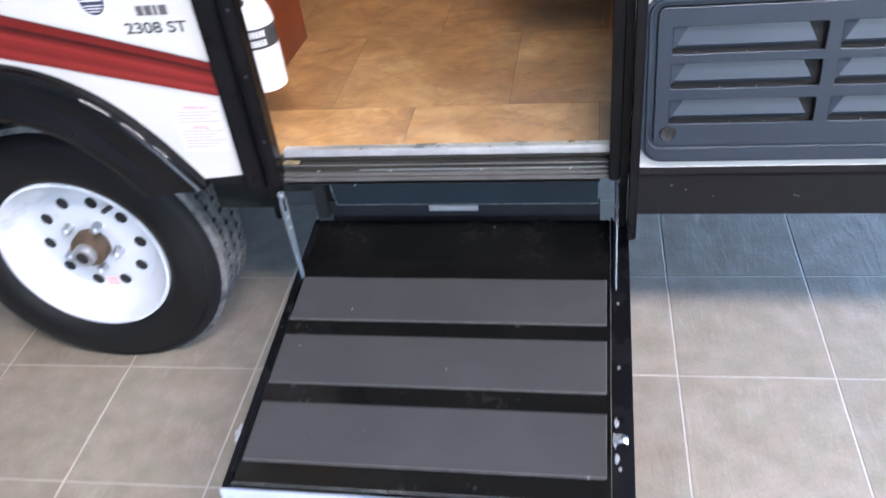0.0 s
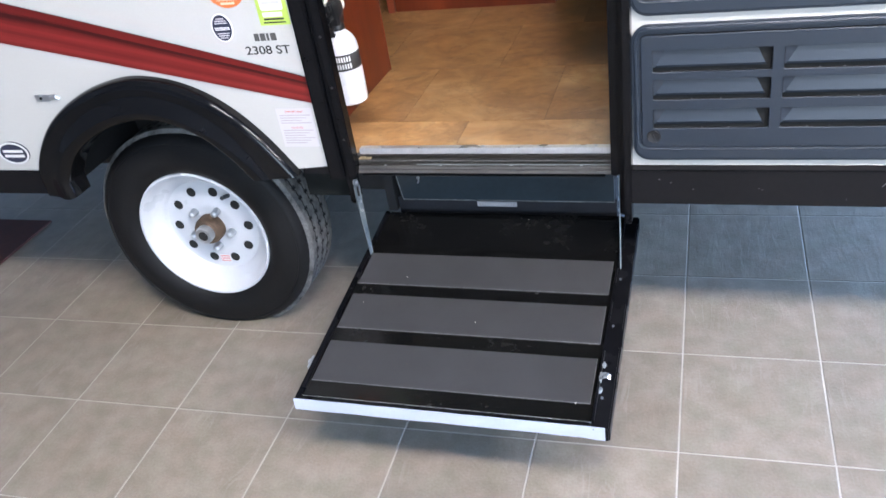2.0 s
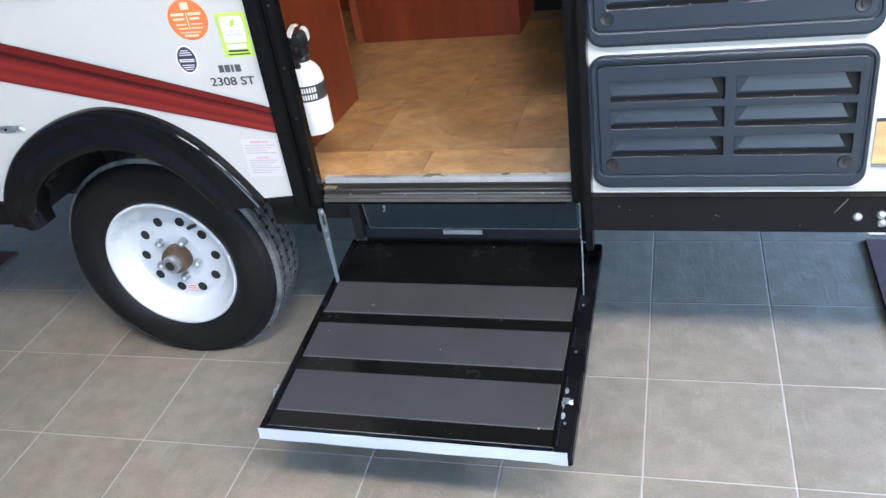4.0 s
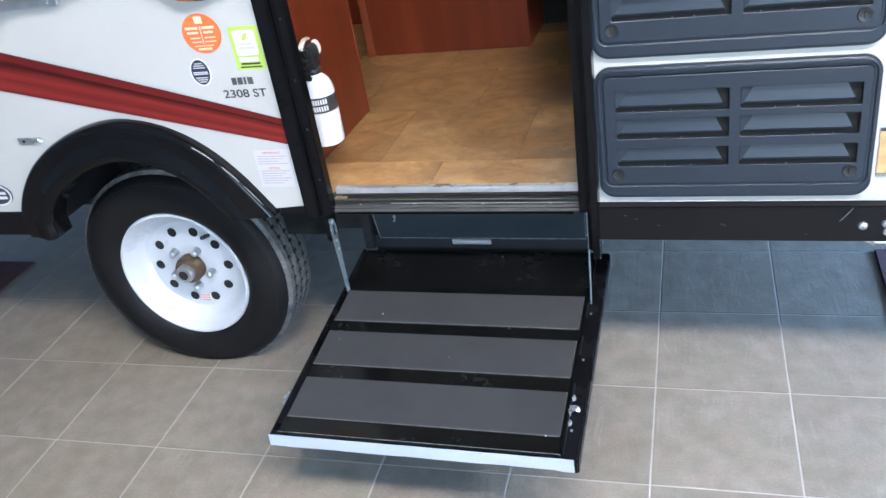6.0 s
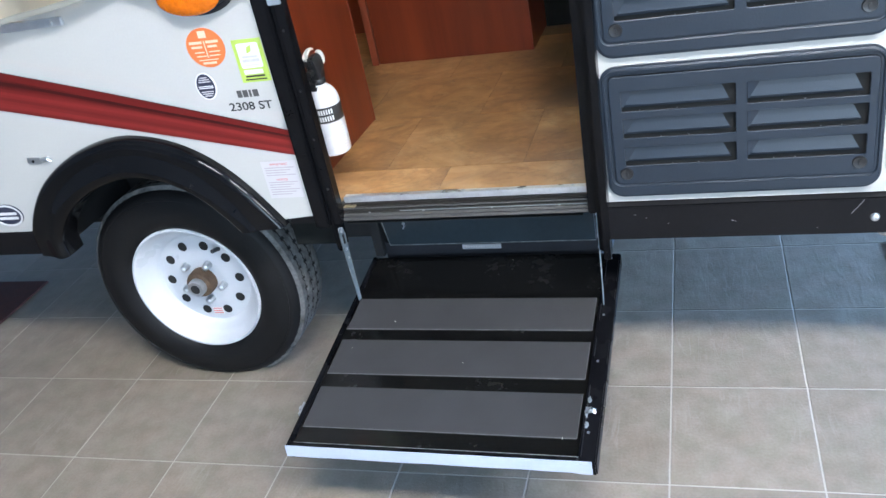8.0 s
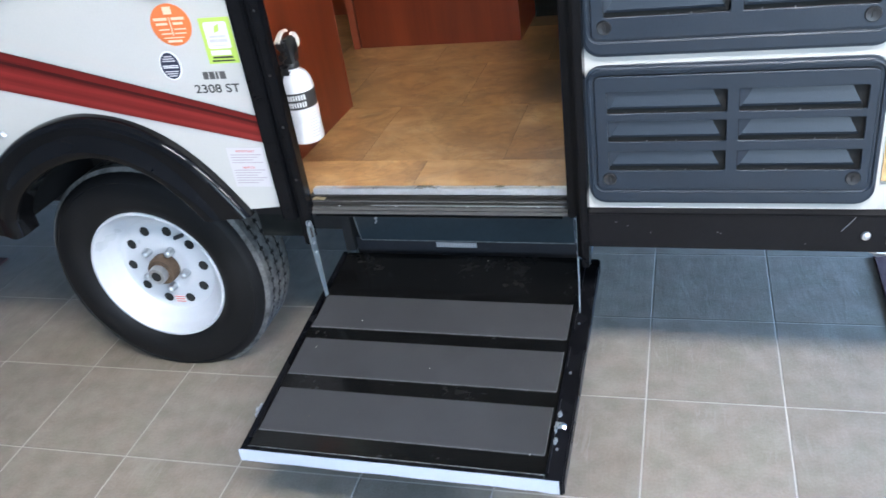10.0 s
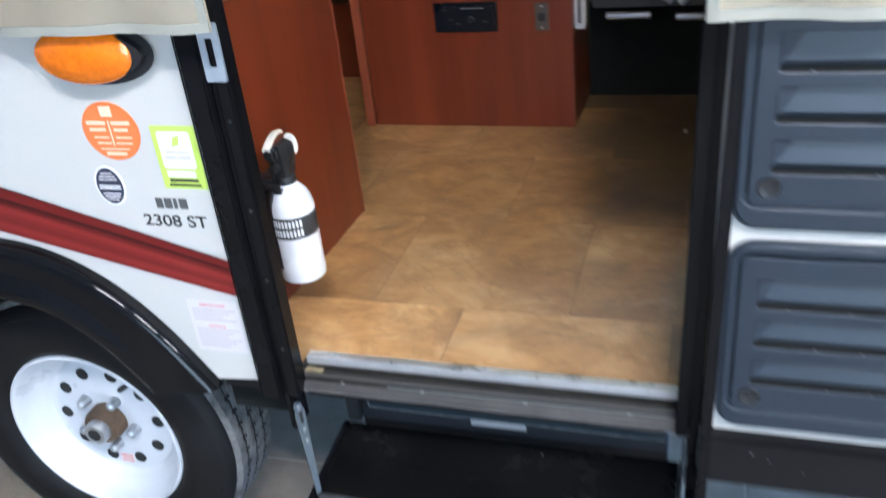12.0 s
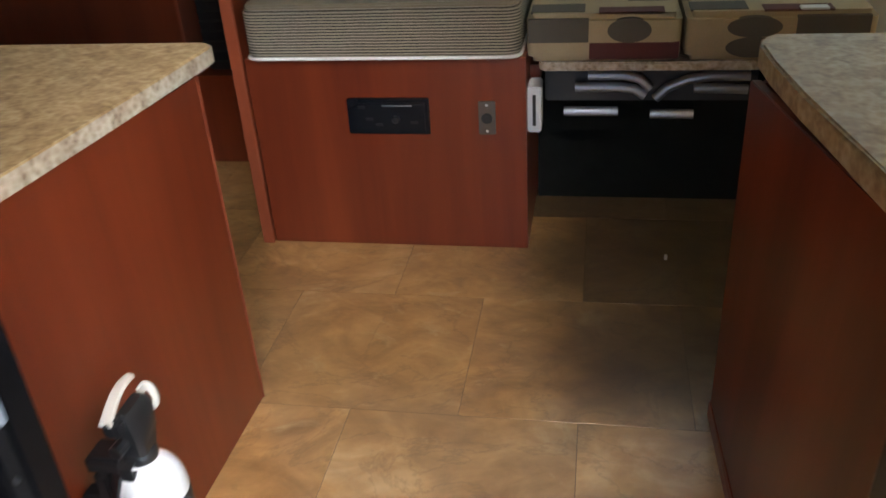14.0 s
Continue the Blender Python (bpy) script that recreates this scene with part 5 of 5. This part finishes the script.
pts = [(0.584, 0.10), (0.546, 0.35), (0.517, 0.54), (0.503, 0.66), (0.499, 0.735), (0.506, 0.768), (0.524, 0.785), (1.3, 0.785), (1.3, 0.10)]
wt2 = thing("worktop", (0.9, 0.4, 1.115), "brown speckled laminate worktop with rounded corner", "worktop")
part("slab", prism(pts, "xy", 1.115, 1.148, bev=0.004), TOP, wt2)
bm = sweep([[(p[0], p[1], z) for p in pts[:7]] for z in (1.119, 1.1445)])
for v in bm.verts:
    v.co += Vector((v.co.x - 0.9, (v.co.y - 0.4) * 0.5, 0)).normalized() * 0.0015
part("edge_strip", bm, TOP, wt2)

seat = thing("dinette_bench", (-0.14, 1.55, 0.541), "cherry laminate dinette seat base with black control panel", "seat")
part("front_panel", box(-0.436, 0.150, 1.220, 1.234, 0.548, 0.981, 0.0015), CHERRY, seat)
part("side_panel", box(0.136, 0.150, 1.2345, 1.95, 0.548, 0.981), CHERRY, seat)
part("top_panel", box(-0.436, 0.1355, 1.2345, 1.95, 0.966, 0.981), CHERRY, seat)
part("divider_panel", box(-0.462, -0.4375, 1.214, 1.95, 0.548, 1.165, 0.002), CHERRY, seat)
part("edge_band", box(-0.463, -0.4365, 1.208, 1.2138, 0.548, 1.168, 0.002), CHERRYEDGE, seat, "bright red-brown edge strip")
panel = part("control_panel", prism(rrect(-0.224, -0.050, 0.821, 0.899, 0.003), "xz", 1.212, 1.2195, bev=0.002), RADIO, seat, "black radio control panel")
part("panel_face", box(-0.216, -0.058, 1.2095, 1.2118, 0.829, 0.891, 0.001), RADIO, panel)
part("panel_mark", box(-0.148, -0.085, 1.2085, 1.2094, 0.883, 0.886), GREYPL, panel)
part("knob", lathe([(0.006, -0.010), (0.008, -0.008), (0.008, 0.0)], (-0.120, 1.2095, 0.856), "y", 16), PLASTIC, panel)
for x, z in ((-0.20, 0.878), (-0.185, 0.852), (-0.165, 0.84), (-0.09, 0.845)):
    part("button", box(x, x + 0.016, 1.2075, 1.2095, z, z + 0.007, 0.001), PLASTIC, panel)
sw = part("outlet_plate", prism(rrect(0.052, 0.087, 0.820, 0.892, 0.003), "xz", 1.214, 1.2195, bev=0.001), BRONZE, seat, "bronze outlet plate")
part("outlet", lathe([(0.009, -0.002), (0.0115, -0.002), (0.0115, 0.0)], (0.0695, 1.214, 0.856), "y", 20), PLASTIC, sw)
for z in (0.828, 0.884):
    part("screw", screw(0.0695, 1.2138, z, 0.003), STEEL, sw)
wb = part("outlet_box", box(0.151, 0.178, 1.236, 1.30, 0.816, 0.914, 0.003), EXTW, seat, "white plastic outlet box")
part("outlet_slot", box(0.161, 0.168, 1.2345, 1.236, 0.832, 0.898), PLASTIC, wb)

cush = thing("seat_cushion", (-0.14, 1.55, 0.982), "brown ribbed seat cushion with white piping", "cushion")
part("ribbed_border", prism(rrect(-0.426, 0.141, 1.206, 1.94, 0.03, 6), "xy", 0.988, 1.084, bev=0.004), RIB, cush, "finely ribbed brown border")
part("top_cover", prism(rrect(-0.422, 0.137, 1.210, 1.936, 0.03, 6), "xy", 1.0845, 1.094, bev=0.0042), RIBTOP, cush)
part("piping", tube([(p[0], p[1], 0.986) for p in rrect(-0.426, 0.141, 1.206, 1.94, 0.03, 6)] + [(0.141, 1.91, 0.986)], 0.0035, 8), PIPING, cush, "white piping")

table = thing("dinette_table", (0.45, 1.6, 0.94), "drop-down table board with chrome folding legs", "table")
part("tabletop", prism(rrect(0.172, 0.80, 1.262, 1.94, 0.02, 5), "xy", 0.938, 0.956, bev=0.003), TOPEDGE, table)
# Near-black sheet put in place of the deep shade under the table.
part("back_panel", box(0.155, 1.2, 1.480, 1.490, 0.549, 0.936), DARKFILL, table, "black panel standing in for the shade under the table")
part("leg_housing", box(0.178, 0.62, 1.375, 1.399, 0.834, 0.93, 0.004), HOUSING, table)
for pts in (((0.270, 0.898), (0.345, 0.898), (0.378, 0.890), (0.400, 0.868)), ((0.243, 0.872), (0.335, 0.872), (0.368, 0.867), (0.390, 0.852)), ((0.220, 0.817), (0.28, 0.817), (0.335, 0.817)),
            ((0.403, 0.811), (0.44, 0.811), (0.493, 0.811)), ((0.412, 0.846), (0.435, 0.870), (0.478, 0.888), (0.525, 0.895), (0.60, 0.895)), ((0.49, 0.868), (0.54, 0.868), (0.598, 0.866))):
    part("leg", tube([(x, 1.358, z) for x, z in pts], 0.0105, 12), LEGS, table, "chrome tubular folding leg")
part("support_ledge", box(0.151, 0.172, 1.31, 1.94, 0.9, 0.937), CHERRY, table)


def patch_cushion(x0, x1, cells, label):
    c = thing("bench_cushion", ((x0 + x1) / 2, 1.6, 0.957), label, "cushion", "patchwork cushions on the table")
    part("cover", prism(rrect(x0, x1, 1.258, 1.94, 0.02, 5), "xy", 0.9575, 1.052, bev=0.012, seg=4), TAN, c)
    for a, b, z0, z1, m in cells:
        part("patch", box(x0 + a, x0 + b, 1.2565, 1.268, z0, z1, 0.0008), m, c)
    for a, b, y0, y1, m in ((0.0, 0.12, 1.28, 1.34, OLIVE), (0.14, 0.28, 1.27, 1.31, WINE), (0.05, 0.16, 1.38, 1.44, WINE), (0.2, 0.29, 1.36, 1.43, OLIVE), (0.02, 0.14, 1.5, 1.58, OLIVE), (0.16, 0.28, 1.5, 1.56, WINE)):
        part("patch", box(x0 + 0.008 + a * 0.95, x0 + b * 0.95, y0, y1, 1.049, 1.0535), m, c)
    return c


c1 = patch_cushion(0.148, 0.448, ((0.004, 0.122, 0.998, 1.044, OLIVE), (0.124, 0.296, 0.964, 0.997, WINE)), "patchwork bench cushion in tan, olive and wine")
part("patch", prism(oval(0.148 + 0.20, 1.021, 0.042, 0.024), "xz", 1.2560, 1.268), OLIVE, c1)
c2 = patch_cushion(0.455, 0.80, ((0.20, 0.33, 0.964, 1.044, OLIVE),), "patchwork bench cushion with olive ovals")
for z in (1.024, 0.985):
    part("patch", prism(oval(0.455 + 0.125, z, 0.05, 0.02), "xz", 1.2560, 1.268), OLIVE, c2)
part("tag", box(0.66, 0.71, 1.262, 1.285, 1.0535, 1.0575, 0.001), PAPER, c2, "white paper tag")

rear = thing("storage_cabinet", (-1.0, 1.8, 0.541), "dark cherry storage cabinet along the far wall", "cabinet")
part("body", box(-1.6, -0.50, 1.66, 2.04, 0.548, 0.80, 0.002), CHERRY, rear)
part("upper_panel", box(-1.6, -0.775, 1.64, 2.04, 0.80, 1.5, 0.002), CHERRY, rear)
part("upper_panel", box(-0.775, -0.765, 1.62, 2.04, 0.80, 1.5, 0.002), CHERRYEDGE, rear)
fridge = thing("black_bin", (-0.62, 1.8, 0.80), "black ribbed box on the far cabinet", "box")
part("body", box(-0.76, -0.50, 1.70, 2.0, 0.801, 1.16, 0.01), PLASTIC, fridge)
for k in range(12):
    part("rib", box(-0.755, -0.505, 1.692, 1.70, 0.82 + k * 0.027, 0.832 + k * 0.027, 0.003), PLASTIC, fridge)
scrap = solo("paper_scrap", box(0.441, 0.447, 1.185, 1.193, 0.5488, 0.560, 0.001), PAPER, (0.441, 1.185, 0.5488), "small white scrap on the vinyl floor", "scrap")

# ---- on the showroom floor ----
for x0, x1, y0, y1 in ((1.236, 2.3, -0.6, 0.757), (-2.9, -1.77, -0.35, 0.60)):
    solo("floor_mat", box(x0, x1, y0, y1, 0.0005, 0.007, 0.002), MATTING, ((x0 + x1) / 2, (y0 + y1) / 2, 0), "dark maroon ribbed mat on the tiled floor", "mat", "floor mats")

# ---- vinyl floor of the camper, tile by tile ----
vfloor = part("vinyl_floor", joined(box(-2.19, 2.39, 0.40, 2.04, 0.5415, 0.5475), box(-0.27, 2.39, 0.069, 0.40, 0.5415, 0.5475)), SEAM, camper, "printed stone-look vinyl floor")
VX, VY = 0.383, 0.357
vt_mesh = {}
ys = [0.070] + [0.30 + VY * k for k in range(6)]
for j in range(len(ys) - 1):
    y0, y1 = ys[j], min(ys[j + 1], 2.035)
    off = -0.108 if j % 2 else 0.077
    for k in range(-7, 7):
        x0, x1 = max(off + VX * k, -2.185), min(off + VX * (k + 1), 2.385)
        if x1 - x0 < 0.03 or (y0 < 0.35 and x0 < -0.5):
            continue
        dx, dy = (x1 - x0) / 2 - 0.0005, (y1 - y0) / 2 - 0.0005
        key = (round(dx, 4), round(dy, 4), (j, k) if (j, k) in SHADED else None)
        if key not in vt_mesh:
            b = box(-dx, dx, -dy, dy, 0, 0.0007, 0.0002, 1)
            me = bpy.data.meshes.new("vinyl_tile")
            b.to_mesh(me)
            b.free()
            me.materials.append(SHADED.get((j, k), VINYL))
            vt_mesh[key] = me
        o = new("vinyl_tile", vt_mesh[key])
        o.parent = vfloor
        o.location = Vector(((x0 + x1) / 2, (y0 + y1) / 2, 0.5476)) - base_of(vfloor)

# ---- showroom floor tiles ----
TX, TY, TURNED = 0.3235, 0.336, radians(1.1)
b = box(-TX / 2 + 0.0019, TX / 2 - 0.0019, -TY / 2 + 0.0019, TY / 2 - 0.0019, -0.0050, 0.0, 0.0008, 1)
tile_me = bpy.data.meshes.new("tile")
b.to_mesh(tile_me)
b.free()
tile_me.materials.append(TILE)
verts, faces = [], []
cs, sn = math.cos(TURNED), math.sin(TURNED)
rest_v = [v.co.copy() for v in tile_me.vertices]
rest_f = [tuple(p.vertices) for p in tile_me.polygons]
for i in range(-24, 23):
    for j in range(-21, 19):
        u, v = (i + 0.5) * TX, (j + 0.5) * TY
        x, y = 0.624 + cs * u - sn * v, 0.404 + sn * u + cs * v
        if abs(x) > 7.8 or abs(y) > 6.8:
            continue
        if -2.35 < x < 2.0 and -1.45 < y < 2.1:
            o = new("tile", tile_me)
            o.parent = floor
            o.matrix_basis = Matrix.Translation(Vector((x, y, 0)) - Vector(floor.location)) @ Matrix.Rotation(TURNED, 4, "Z")
        else:
            n0 = len(verts)
            verts += [(x + cs * c.x - sn * c.y, y + sn * c.x + cs * c.y, c.z) for c in rest_v]
            faces += [tuple(n0 + q for q in f) for f in rest_f]
me = bpy.data.meshes.new("far_tiles")
me.from_pydata(verts, [], faces)
me.materials.append(TILE)
far = new("far_tiles", me)
far.parent = floor
far.location = -Vector(floor.location)
far["kind"] = "stuff"
